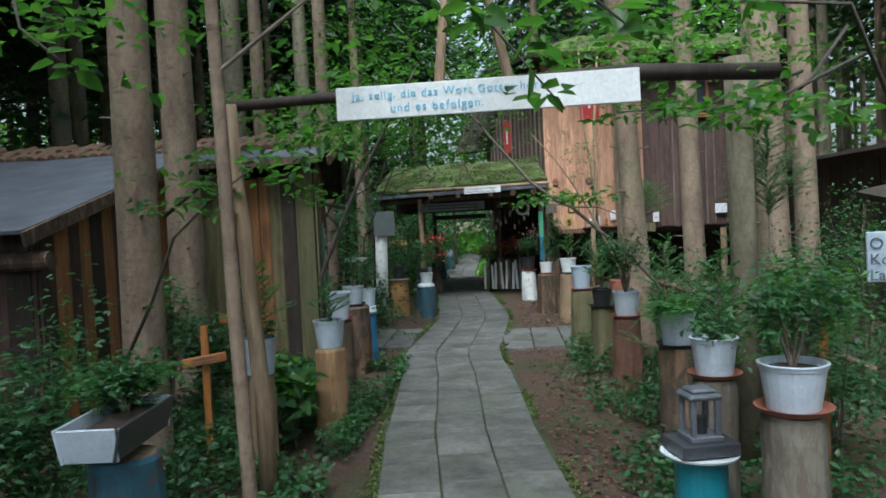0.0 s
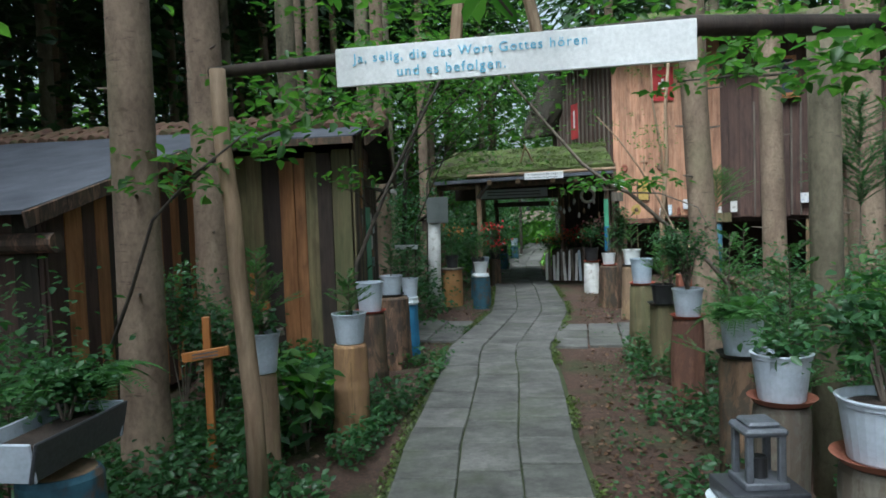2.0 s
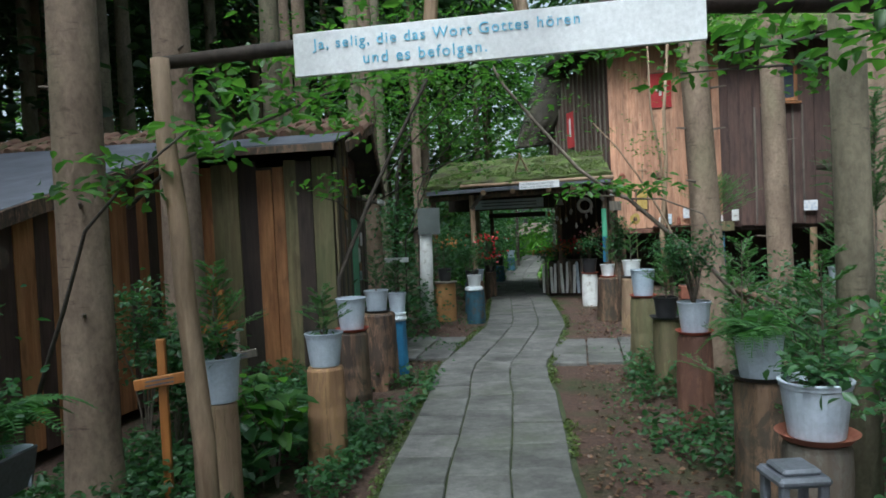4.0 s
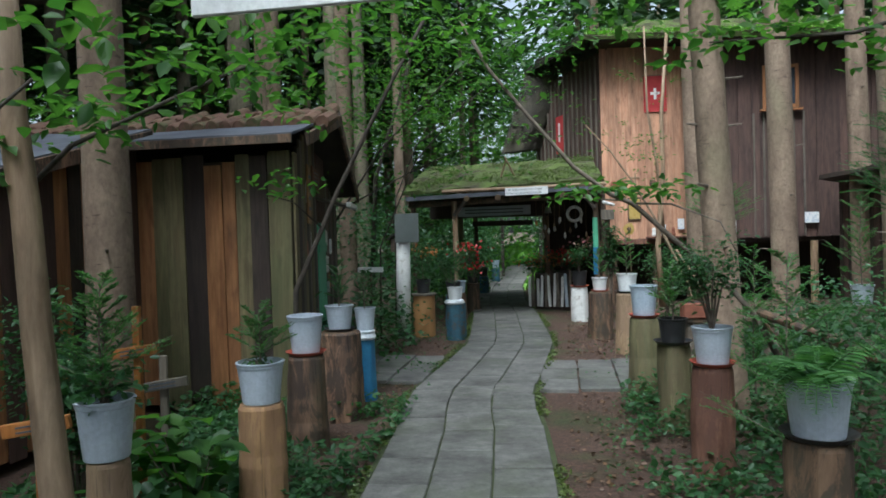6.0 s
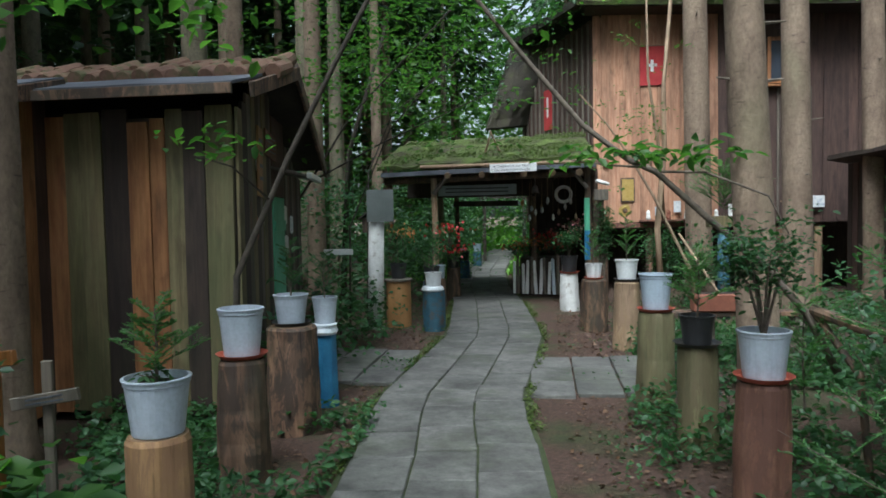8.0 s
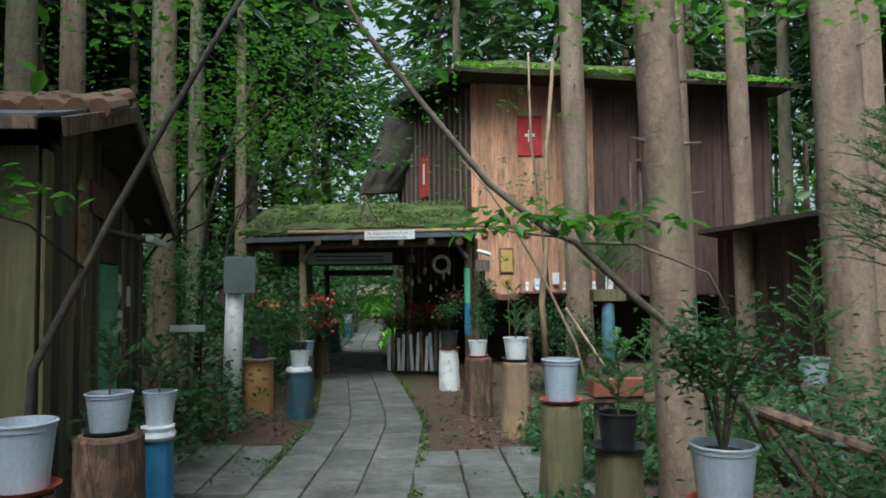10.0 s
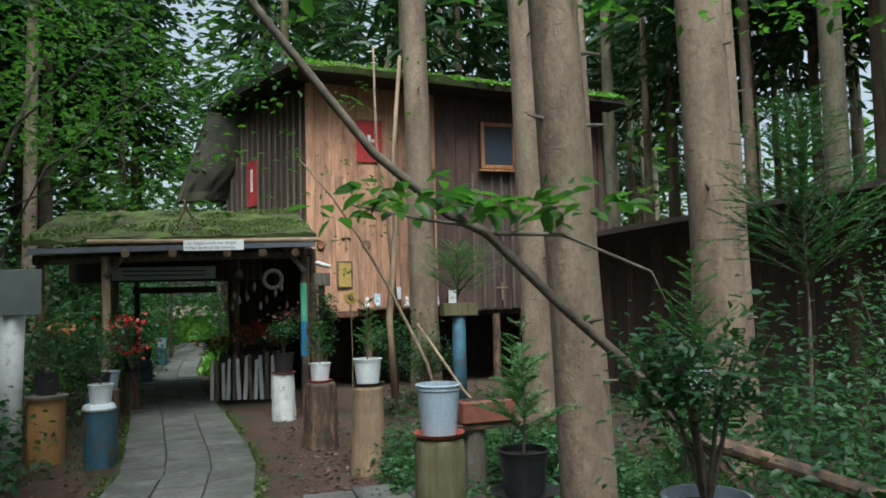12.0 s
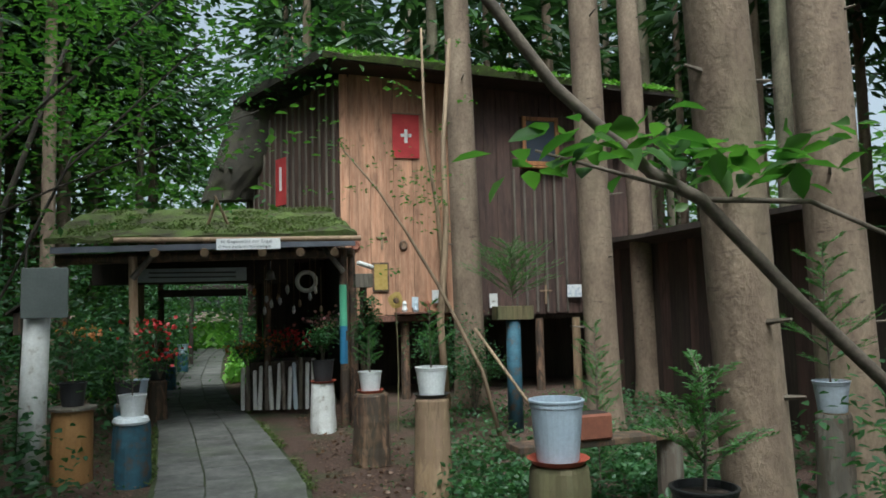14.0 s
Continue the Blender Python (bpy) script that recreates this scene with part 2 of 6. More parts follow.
M["ink"] = mottled("dark_ink", [(0.3, (0.06, 0.07, 0.09)), (0.7, (0.12, 0.13, 0.16))], 20, 60, 0.6, 0.1)
M["blue_paint"] = mottled("bright_blue", [(0.3, (0.03, 0.15, 0.3)), (0.7, (0.05, 0.22, 0.4))], 9, 50, 0.55, 0.2)
M["teal_paint"] = mottled("teal_drum", [(0.3, (0.015, 0.15, 0.2)), (0.7, (0.03, 0.24, 0.3))], 7, 50, 0.5, 0.2)
M["worn_blue"] = mottled("worn_blue", [(0.36, (0.09, 0.065, 0.05)), (0.48, (0.03, 0.09, 0.13)), (0.7, (0.05, 0.14, 0.2))], 9, 50, 0.7, 0.3)
M["green_door"] = mottled("mint_door", [(0.3, (0.1, 0.38, 0.22)), (0.7, (0.15, 0.48, 0.3))], 4, 60, 0.5, 0.1)
M["grey_panel"] = mottled("grey_panel", [(0.3, (0.13, 0.15, 0.145)), (0.7, (0.2, 0.22, 0.215))], 3, 60, 0.55, 0.1)
M["blue_board"] = mottled("slate_blue_board", [(0.3, (0.42, 0.5, 0.58)), (0.7, (0.58, 0.65, 0.72))], 6, 50, 0.6, 0.15)
M["lantern_stone"] = mottled("dark_granite", [(0.3, (0.028, 0.03, 0.036)), (0.7, (0.07, 0.073, 0.085))], 60, 150, 0.3, 0.1)
M["lantern_metal"] = mottled("grey_metal", [(0.3, (0.12, 0.13, 0.15)), (0.7, (0.22, 0.23, 0.27))], 20, 90, 0.45, 0.2, metal=0.4)
M["cloth"] = mottled("white_film", [(0.3, (0.62, 0.68, 0.74)), (0.7, (0.8, 0.83, 0.86))], 9, 60, 0.35, 0.2)
M["red_cloth"] = mottled("red_cloth", [(0.3, (0.34, 0.02, 0.025)), (0.7, (0.48, 0.045, 0.045))], 5, 90, 0.8, 0.2)
M["flower_red"] = leafy("red_petal", (0.4, 0.012, 0.02), (0.6, 0.04, 0.05), 0.2)
M["flower_orange"] = leafy("orange_petal", (0.5, 0.14, 0.04), (0.7, 0.28, 0.1), 0.2)
M["flower_pink"] = leafy("pink_petal", (0.5, 0.15, 0.2), (0.7, 0.4, 0.42), 0.2)
M["yellow"] = mottled("yellow_paint", [(0.3, (0.36, 0.24, 0.05)), (0.7, (0.48, 0.34, 0.1))], 20, 60, 0.6, 0.1)
M["metal"] = mottled("worn_steel", [(0.3, (0.35, 0.36, 0.38)), (0.7, (0.55, 0.56, 0.58))], 20, 60, 0.4, 0.1, metal=0.8)
M["paper"] = mottled("printed_paper", [(0.35, (0.45, 0.5, 0.6)), (0.5, (0.75, 0.76, 0.78)), (0.7, (0.8, 0.8, 0.8))], 18, 60, 0.5, 0.0)
M["barrel_tan"] = mottled("tan_drum", [(0.3, (0.3, 0.15, 0.05)), (0.7, (0.42, 0.23, 0.09))], 5, 50, 0.6, 0.15)


def glass_build(nt, b):
    b.inputs["Base Color"].default_value = (0.05, 0.06, 0.08, 1)
    b.inputs["Specular IOR Level"].default_value = 1.0


M["glass"] = mat("window_glass", glass_build, 0.05)


# ---- builders ----
def link(name, bm, material, smooth=False):
    me = bpy.data.meshes.new(name)
    bm.normal_update()
    bm.to_mesh(me)
    bm.free()
    me.materials.append(material)
    if smooth:
        me.shade_smooth()
    return me


def part(name, bm, material, parent=None, label="", smooth=False):
    ob = new(name, link(name, bm, material, smooth))
    if parent:
        ob.parent = parent
    if label:
        ob["label"] = label
    return ob


def thing(name, label, category, at=(0, 0, 0), rz=0.0, group="", kind=""):
    ob = new(name)
    ob.empty_display_size = 0.1
    ob.location, ob.rotation_euler = at, (0, 0, radians(rz))
    return tagged(ob, label, category, group, kind)


def box(bm, c, s, rz=0.0, rx=0.0, ry=0.0, bevel=0.0):
    r = bmesh.ops.create_cube(bm, size=1.0, matrix=pose(*c, rx, ry, rz) @ Matrix.Diagonal((*s, 1)))
    if bevel:
        edges = list({e for v in r["verts"] for e in v.link_edges})
        bmesh.ops.bevel(bm, geom=edges, offset=bevel, segments=1, affect="EDGES", profile=0.5)
    return bm


def cube(c, s, rz=0.0, rx=0.0, ry=0.0, bevel=0.004):
    return box(bmesh.new(), c, s, rz, rx, ry, bevel)


def lathe(profile, seg=24, bm=None, at=(0, 0, 0), wob=0.0, seed=0):
    """A turned shape from (radius, height) pairs; wob makes it uneven."""
    bm = bm or bmesh.new()
    rows = []
    for r, z in profile:
        ring = []
        for i in range(seg):
            a = math.tau * i / seg
            k = r * (1 + wob * noise.noise((math.cos(a) * 1.3 + seed * 7.1, math.sin(a) * 1.3, z * 1.5)))
            ring.append(bm.verts.new((at[0] + k * math.cos(a), at[1] + k * math.sin(a), at[2] + z)))
        rows.append(ring)
    for a, b in zip(rows, rows[1:]):
        for i in range(seg):
            bm.faces.new((a[i], a[(i + 1) % seg], b[(i + 1) % seg], b[i]))
    if profile[0][0] > 0.002:
        bm.faces.new(rows[0][::-1])
    if profile[-1][0] > 0.002:
        bm.faces.new(rows[-1])
    return bm


def tube(points, radii, seg=8, bm=None):
    """A limb along points with a radius at each."""
    bm = bm or bmesh.new()
    pts = [Vector(p) for p in points]
    rows = []
    for i, p in enumerate(pts):
        d = (pts[min(i + 1, len(pts) - 1)] - pts[max(i - 1, 0)]).normalized()
        side = d.cross(Vector((0.31, 0.87, 0.12))).normalized()
        up = d.cross(side)
        rows.append([bm.verts.new(p + radii[i] * (math.cos(math.tau * k / seg) * side + math.sin(math.tau * k / seg) * up)) for k in range(seg)])
    for a, b in zip(rows, rows[1:]):
        for k in range(seg):
            bm.faces.new((a[k], a[(k + 1) % seg], b[(k + 1) % seg], b[k]))
    bm.faces.new(rows[0][::-1])
    bm.faces.new(rows[-1])
    bmesh.ops.recalc_face_normals(bm, faces=bm.faces[-seg * len(rows):])
    return bm


rng = np.random.default_rng(7)


def leaf_mesh(name, pos, along, normal, length, width, material):
    """Many folded, pointed leaves: six corners each, from arrays."""
    n = len(pos)
    along = along / np.maximum(np.linalg.norm(along, axis=1, keepdims=True), 1e-6)
    side = np.cross(along, normal)
    side /= np.maximum(np.linalg.norm(side, axis=1, keepdims=True), 1e-6)
    up = np.cross(side, along)
    L, W = np.broadcast_to(length, n)[:, None], np.broadcast_to(width, n)[:, None]
    v = np.empty((n, 6, 3))
    v[:, 0] = pos
    v[:, 1] = pos + along * L * 0.35 + side * W * 0.5 + up * W * 0.13
    v[:, 2] = pos + along * L * 0.72 + side * W * 0.36 + up * W * 0.06
    v[:, 3] = pos + along * L - up * L * 0.1
    v[:, 4] = pos + along * L * 0.72 - side * W * 0.36 + up * W * 0.06
    v[:, 5] = pos + along * L * 0.35 - side * W * 0.5 + up * W * 0.13
    base = np.arange(n)[:, None] * 6
    faces = np.concatenate([base + [0, 1, 2, 3], base + [0, 3, 4, 5]], 1).reshape(-1)
    me = bpy.data.meshes.new(name)
    me.vertices.add(n * 6)
    me.vertices.foreach_set("co", v.astype(np.float32).ravel())
    me.loops.add(n * 8)
    me.loops.foreach_set("vertex_index", faces.astype(np.int32))
    me.polygons.add(n * 2)
    me.polygons.foreach_set("loop_start", np.arange(0, n * 8, 4, dtype=np.int32))
    me.update(calc_edges=True)
    me.materials.append(material)
    return me


def unit(n):
    d = rng.normal(size=(n, 3))
    return d / np.linalg.norm(d, axis=1, keepdims=True)


def sprays(centres, count, spread, leaf, flat=0.35):
    """Leaves round branch tips: flat sprays, leaves mostly facing up."""
    c = np.asarray(centres, float)
    pos = np.repeat(c, count, 0) + rng.normal(size=(len(c) * count, 3)) * np.array([spread, spread, spread * flat])
    n = len(pos)
    along = rng.normal(size=(n, 3)) * [1, 1, 0.25] - [0, 0, 0.2]
    normal = rng.normal(size=(n, 3)) * 0.35 + [0, 0, 1]
    size = leaf * rng.uniform(0.65, 1.25, n)
    return pos, along, normal, size, size * 0.55


# ---- ground and path ----
def ground_sheet():
    bm = bmesh.new()
    xs = [-300, -80, -30] + [x * 0.5 for x in range(-24, 29)] + [30, 80, 300]
    ys = [-300, -60, -10] + [y * 0.5 for y in range(-8, 66)] + [50, 100, 300]
    grid = []
    for y in ys:
        row = []
        for x in xs:
            off = abs(x - path_x(y))
            h = -0.035 + (0.0 if off < 0.9 else min(1, (off - 0.9)) * 0.06 * noise.noise((x * 0.9, y * 0.9, 3)))
            row.append(bm.verts.new((x, y, h)))
        grid.append(row)
    for j in range(len(ys) - 1):
        for i in range(len(xs) - 1):
            bm.faces.new((grid[j][i], grid[j][i + 1], grid[j + 1][i + 1], grid[j + 1][i]))
    return tagged(part("ground", bm, M["ground"], smooth=True), "dark forest soil with needle litter and moss", "ground", kind="structure")


CENTRE = [(-4, 1.3), (2.5, 0.65), (5.2, 0.32), (6.5, 0.16), (7.2, 0.11), (8.4, 0.01), (9.1, -0.08), (9.8, -0.13), (11, -0.06), (12.5, 0.01), (13.2, -0.03), (15.7, -0.28), (18.5, -0.65), (22, -0.9), (28, -1.0), (45, -0.6)]


def path_x(y):
    for (a, xa), (b, xb) in zip(CENTRE, CENTRE[1:]):
        if a <= y <= b:
            k = (y - a) / (b - a)
            return xa + (xb - xa) * k
    return CENTRE[0][1] if y < 0 else CENTRE[-1][1]


ground_sheet()


# ---- small turned things ----
def bucket(at, d, h, material, label, soil=True, handle=False, group="plant buckets"):
    r = d / 2
    t = thing("plant_bucket", label, "bucket", at, rng.uniform(0, 360), group)
    prof = [(r * 0.75, 0), (r * 0.775, 0.005), (r * 0.95, h * 0.87), (r * 0.985, h * 0.885), (r * 0.99, h * 0.95), (r * 1.03, h * 0.965), (r * 1.035, h * 0.99), (r * 1.0, h), (r * 0.93, h), (r * 0.9, h * 0.86)]
    part("bucket_wall", lathe(prof, 28), material, t, smooth=False)
    if soil:
        part("soil", lathe([(r * 0.91, h * 0.85), (r * 0.6, h * 0.885), (0.001, h * 0.9)], 20), M["pot_soil"], t, "dark potting soil")
    if handle:
        pts = [(r * 1.03 * math.cos(a), r * 0.42 * math.sin(a) + r * 0.6 * math.sin(a), h * 0.9 - 0.55 * h * math.sin(a)) for a in [math.pi * i / 10 for i in range(11)]]
        part("handle", tube(pts, [0.003] * 11, 5), M["metal"], t, "thin wire handle")
    return t


def saucer(at, r, material, label):
    t = part("saucer", lathe([(r * 0.85, 0), (r, 0.022), (r * 1.04, 0.024), (r * 0.97, 0.02), (r * 0.82, 0.008)], 24), material)
    t.location = at
    return tagged(t, label, "saucer", "saucers under buckets")


def log(x, y, r, h, material, label, name="log_stand", lean=(0, 0), seed=0, end=None):
    t = thing(name, label, "log", (x, y, -0.04), seed * 50.0, "upright log stands")
    g = random.Random(seed)
    rows = [(r * (1.1 - 0.12 * k / 11 + g.uniform(-0.02, 0.02)), (h + 0.02) * k / 11) for k in range(12)] + [(r * 0.9, h + 0.04)]
    bm = lathe(rows, 32, wob=0.16, seed=seed)
    for v in bm.verts:
        a = math.atan2(v.co.y, v.co.x)
        f = 1 + 0.03 * noise.noise((math.cos(a) * 6, math.sin(a) * 6, v.co.z * 2 + seed)) + 0.018 * noise.noise((math.cos(a) * 14, math.sin(a) * 14, v.co.z * 9))
        v.co.x, v.co.y = v.co.x * f, v.co.y * f
    if lean != (0, 0):
        bmesh.ops.transform(bm, matrix=Matrix.Shear("XY", 4, lean), verts=bm.verts)
    part("trunk_piece", bm, material, t, smooth=False)
    part("cut_face", lathe([(r * 0.84, h + 0.041), (r * 0.5, h + 0.043), (0.001, h + 0.043)], 20), end or M["log_pale"], t, "sawn end grain")
    return t


def frond_points(h, n, droop, width, seed, lift=0.75):
    """Feathery conifer seedling: fine needles along side shoots and their sprigs."""
    r = np.random.default_rng(seed)
    pos, along, nor, ln = [], [], [], []
    shoots = []

    def sprig(p0, d, length, fine):
        m = max(4, int(length / 0.009))
        for j in range(m):
            s = (j + 0.5) / m
            p = p0 + d * length * s + np.array([0, 0, -droop * (s * length) ** 2])
            for side in (-1, 1):
                pos.append(p)
                along.append(np.array([-d[1] * side, d[0] * side, 0.15]) + d * 1.1 + r.normal(size=3) * 0.25)
                nor.append(np.array([0, 0, 1.0]) + r.normal(size=3) * 0.45)
                ln.append(fine * (1.1 - 0.45 * s) * r.uniform(0.7, 1.25))

    for i in range(n):
        k = (i + 0.6) / n
        z = h * (0.12 + 0.85 * k)
        a = i * 2.4 + r.uniform(-0.6, 0.6)
        length = width * (1.05 - 0.7 * k) * r.uniform(0.6, 1.2)
        d = np.array([math.cos(a), math.sin(a), lift * r.uniform(0.5, 1.2)])
        p0 = np.array([0, 0, z])
        shoots.append((p0, p0 + d * length))
        sprig(p0, d, length, 0.028)
        for s in (0.35, 0.55, 0.75):
            for side in (-1, 1):
                e = d + np.array([-d[1], d[0], 0.1]) * side * 0.9 + r.normal(size=3) * 0.15
                sprig(p0 + d * length * s, e, length * 0.34 * (1.2 - s), 0.024)
    return np.array(pos), np.array(along), np.array(nor), np.array(ln), shoots


def seedling(at, h, n=16, width=0.2, seed=1, droop=0.5, material="needle", label="feathery young conifer growing in a bucket", name="young_conifer"):
    t = thing(name, label, "plant", at, seed * 67.0, "young conifers")
    pos, along, nor, ln, shoots = frond_points(h, n, droop, width, seed)
    bm = tube([(0, 0, -0.02), (0.012, 0.006, h * 0.5), (0, 0, h)], [0.007, 0.005, 0.002], 6)
    for a, b in shoots:
        tube([a, (a + b) / 2, b], [0.003, 0.002, 0.001], 4, bm)
    part("stem", bm, M["twig"], t)
    ob = new("needles", leaf_mesh("needles", pos, along, nor, ln, ln * 0.3, M[material]))
    ob.parent = t
    ob["kind"] = "stuff"
    return t


def bush(at, r, h, count, leaf, material, seed, label, name="shrub", category="plant", stems=5, group=""):
    g = np.random.default_rng(seed)
    t = thing(name, label, category, at, 0, group)
    bm = bmesh.new()
    tips = []
    for i in range(stems):
        a, k = g.uniform(0, math.tau), g.uniform(0.3, 1)
        tip = np.array([math.cos(a) * r * k, math.sin(a) * r * k, h * g.uniform(0.7, 1.0)])
        mid = tip * [0.35, 0.35, 0.55]
        tube([(0, 0, -0.02), mid, tip], [0.008, 0.006, 0.002], 5, bm)
        for s in np.linspace(0.25, 1, 7):
            tips.append(mid * (1 - s) + tip * s + g.normal(size=3) * r * 0.16)
    part("stem", bm, M["twig"], t)
    n = max(1, count // len(tips))
    p, al, no, ln, w = sprays(tips, n, r * 0.28, leaf, 0.8)
    p[:, 2] = np.maximum(p[:, 2], 0.02)
    ob = new("leaves", leaf_mesh("leaves", p, al, no, ln, w, M[material]))
    ob["kind"] = "stuff"
    ob.parent = t
    return t


def fern(at, n, length, seed, label="light green fern with arching fronds in a bucket", material="needle"):
    g = np.random.default_rng(seed)
    t = thing("fern", label, "fern", at)
    P, A, N, L = [], [], [], []
    bm = bmesh.new()
    for i in range(n):
        a = g.uniform(0, math.tau)
        d = np.array([math.cos(a), math.sin(a), 0])
        ln = length * g.uniform(0.6, 1.1)
        up = g.uniform(0.5, 1.1)
        pts = []
        for s in np.linspace(0, 1, 22):
            pts.append(d * ln * s * 0.9 + np.array([0, 0, ln * (up * s - 0.85 * s * s)]))
        tube(pts[::2], [0.002] * len(pts[::2]), 4, bm)
        for j, p in enumerate(pts[3:]):
            s = j / 19
            for side in (-1, 1):
                P.append(p)
                A.append(np.array([-d[1] * side, d[0] * side, 0.0]) + d * 0.35)
                N.append(np.array([0, 0, 1.0]) + g.normal(size=3) * 0.2)
                L.append(length * 0.28 * (1.05 - s))
    part("stalk", bm, M[material], t)["kind"] = "stuff"
    L = np.array(L)
    ob = new("fronds", leaf_mesh("fronds", np.array(P), np.array(A), np.array(N), L, L * 0.3, M[material]))
    ob.parent = t
    return t


# bucket stands along the way: x, y, rim height, rim width, bucket height, log radius
def stand(x, y, rim, d, h, r, logmat, bmat, label, loglabel, sauce=None, seed=1, lean=(0, 0)):
    z = rim - h
    log(x, y, r, z - (0.012 if sauce else 0.0) - 0.003, logmat, loglabel, seed=seed, lean=lean)
    if sauce:
        saucer((x, y, z - 0.008), d * 0.55, *sauce)
    bucket((x, y, z + 0.002), d, h, bmat, label)


RED = (M["red_plastic"], "red plastic saucer under a bucket")
TER = (M["terracotta"], "terracotta saucer under a bucket")
stand(1.615, 3.95, 0.985, 0.25, 0.18, 0.115, M["log_grey"], M["bucket"], "pale grey plastic bucket planted with a leafy shrub", "weathered grey upright log with peeling bark", TER, 1)
stand(1.54, 4.72, 0.955, 0.225, 0.185, 0.105, M["log_grey"], M["bucket"], "pale grey plastic bucket on a terracotta saucer", "grey split log standing on end", TER, 2)
stand(1.65, 5.95, 0.91, 0.24, 0.215, 0.115, M["log_dark"], M["bucket"], "pale grey bucket under a spreading fern", "dark bark-covered log standing on end", (M["black"], "black plastic saucer under a bucket"), 3)
stand(1.594, 7.58, 0.88, 0.235, 0.22, 0.115, M["log_red"], M["bucket"], "pale grey bucket on a bright red saucer", "reddish-brown barked log standing on end", RED, 4)
stand(1.416, 9.59, 0.97, 0.238, 0.265, 0.125, M["log_green"], M["blue_bucket"], "blue-grey plastic bucket on a thick log", "thick peeled log greened by algae", RED, 5)
stand(1.48, 12.02, 0.918, 0.245, 0.215, 0.135, M["log_pale"], M["white_bucket"], "white plastic bucket with a young tree", "pale peeled log standing on end", (M["black"], "dark plastic saucer under a bucket"), 6)
stand(1.218, 13.24, 0.793, 0.216, 0.18, 0.16, M["log_dark"], M["white_bucket"], "small white plastic bucket on a dark log", "dark brown split log standing on end", RED, 7)
stand(-0.838, 6.64, 0.845, 0.245, 0.215, 0.12, M["log_orange"], M["bucket"], "pale grey bucket with a young conifer", "sawn yellowish log standing on end", None, 8)
stand(-1.065, 7.93, 0.934, 0.25, 0.265, 0.135, M["log_dark"], M["bucket"], "pale grey bucket on a brown log", "brown barked log standing on end", RED, 9)
stand(-1.115, 8.87, 0.904, 0.235, 0.2, 0.17, M["log_dark"], M["bucket"], "pale grey bucket on a broad dark log", "broad dark brown log standing on end", (M["black"], "black plastic saucer under a bucket"), 10)
stand(-1.06, 5.67, 0.875, 0.225, 0.235, 0.085, M["log_pale"], M["bucket"], "large pale grey bucket with a bushy conifer", "pale round post topped by a bucket", None, 11)
log(1.53, 8.71, 0.115, 0.6, M["log_green"], "peeled round log with greenish stains", seed=12)
saucer((1.53, 8.71, 0.603), 0.14, M["black"], "black plastic saucer with a rim")
bucket((1.53, 8.71, 0.613), 0.215, 0.18, M["black"], "black plastic pot with a young tree", handle=False)
log(0.985, 15.08, 0.13, 0.52, M["white_paint"], "whitewashed log with flaking paint", seed=13)
saucer((0.985, 15.08, 0.525), 0.15, *RED)
bucket((0.985, 15.08, 0.535), 0.26, 0.25, M["black"], "dark grey plastic pot on a white log", handle=False)

# blue post wrapped in white film with a bucket
log(-1.08, 9.52, 0.085, 0.58, M["blue_paint"], "round post painted bright blue", "blue_post", seed=14)
bucket((-1.09, 9.56, 0.605), 0.2, 0.205, M["bucket"], "pale grey bucket on a blue post", handle=False)
film = part("plastic_film", lathe([(0.1, 0), (0.112, 0.02), (0.098, 0.05), (0.105, 0.075), (0.07, 0.08)], 22, wob=0.25), M["cloth"])
film.location = (-1.08, 9.52, 0.525)
tagged(film, "crumpled white plastic film tied round a blue post", "plastic film")


# ---- memorial lantern on a teal drum ----
drum = thing("teal_drum", "teal painted metal drum used as a stand", "drum", (1.37, 4.36, -0.03))
part("drum_wall", lathe([(0.115, 0), (0.118, 0.02), (0.113, 0.03), (0.113, 0.25), (0.118, 0.26), (0.113, 0.27), (0.113, 0.5), (0.118, 0.52), (0.1, 0.525)], 28), M["teal_paint"], drum)
tray = part("round_tray", lathe([(0.13, 0), (0.165, 0.008), (0.17, 0.018), (0.16, 0.016), (0.12, 0.008)], 28, wob=0.06), M["cloth"])
tray.location = (1.37, 4.36, 0.497)
tagged(tray, "thin whitish round tray on a drum", "tray")
lantern = thing("grave_lantern", "dark grey metal and granite grave lantern", "lantern", (1.37, 4.36, 0.516), 12)
part("plinth", cube((0, 0, 0.028), (0.26, 0.22, 0.055)), M["lantern_stone"], lantern, "polished dark granite plinth")
part("foot", cube((0, 0, 0.068), (0.15, 0.15, 0.025)), M["lantern_metal"], lantern)
for sx in (-1, 1):
    for sy in (-1, 1):
        part("pillar", cube((sx * 0.055, sy * 0.055, 0.16), (0.024, 0.024, 0.165)), M["lantern_metal"], lantern)
part("roof_plate", cube((0, 0, 0.25), (0.15, 0.15, 0.028), bevel=0.01), M["lantern_metal"], lantern)
part("roof_cap", cube((0, 0, 0.272), (0.11, 0.11, 0.02), bevel=0.008), M["lantern_metal"], lantern)
part("candle", lathe([(0.03, 0.081), (0.03, 0.15), (0.026, 0.153)], 16), M["black"], lantern, "dark candle glass")


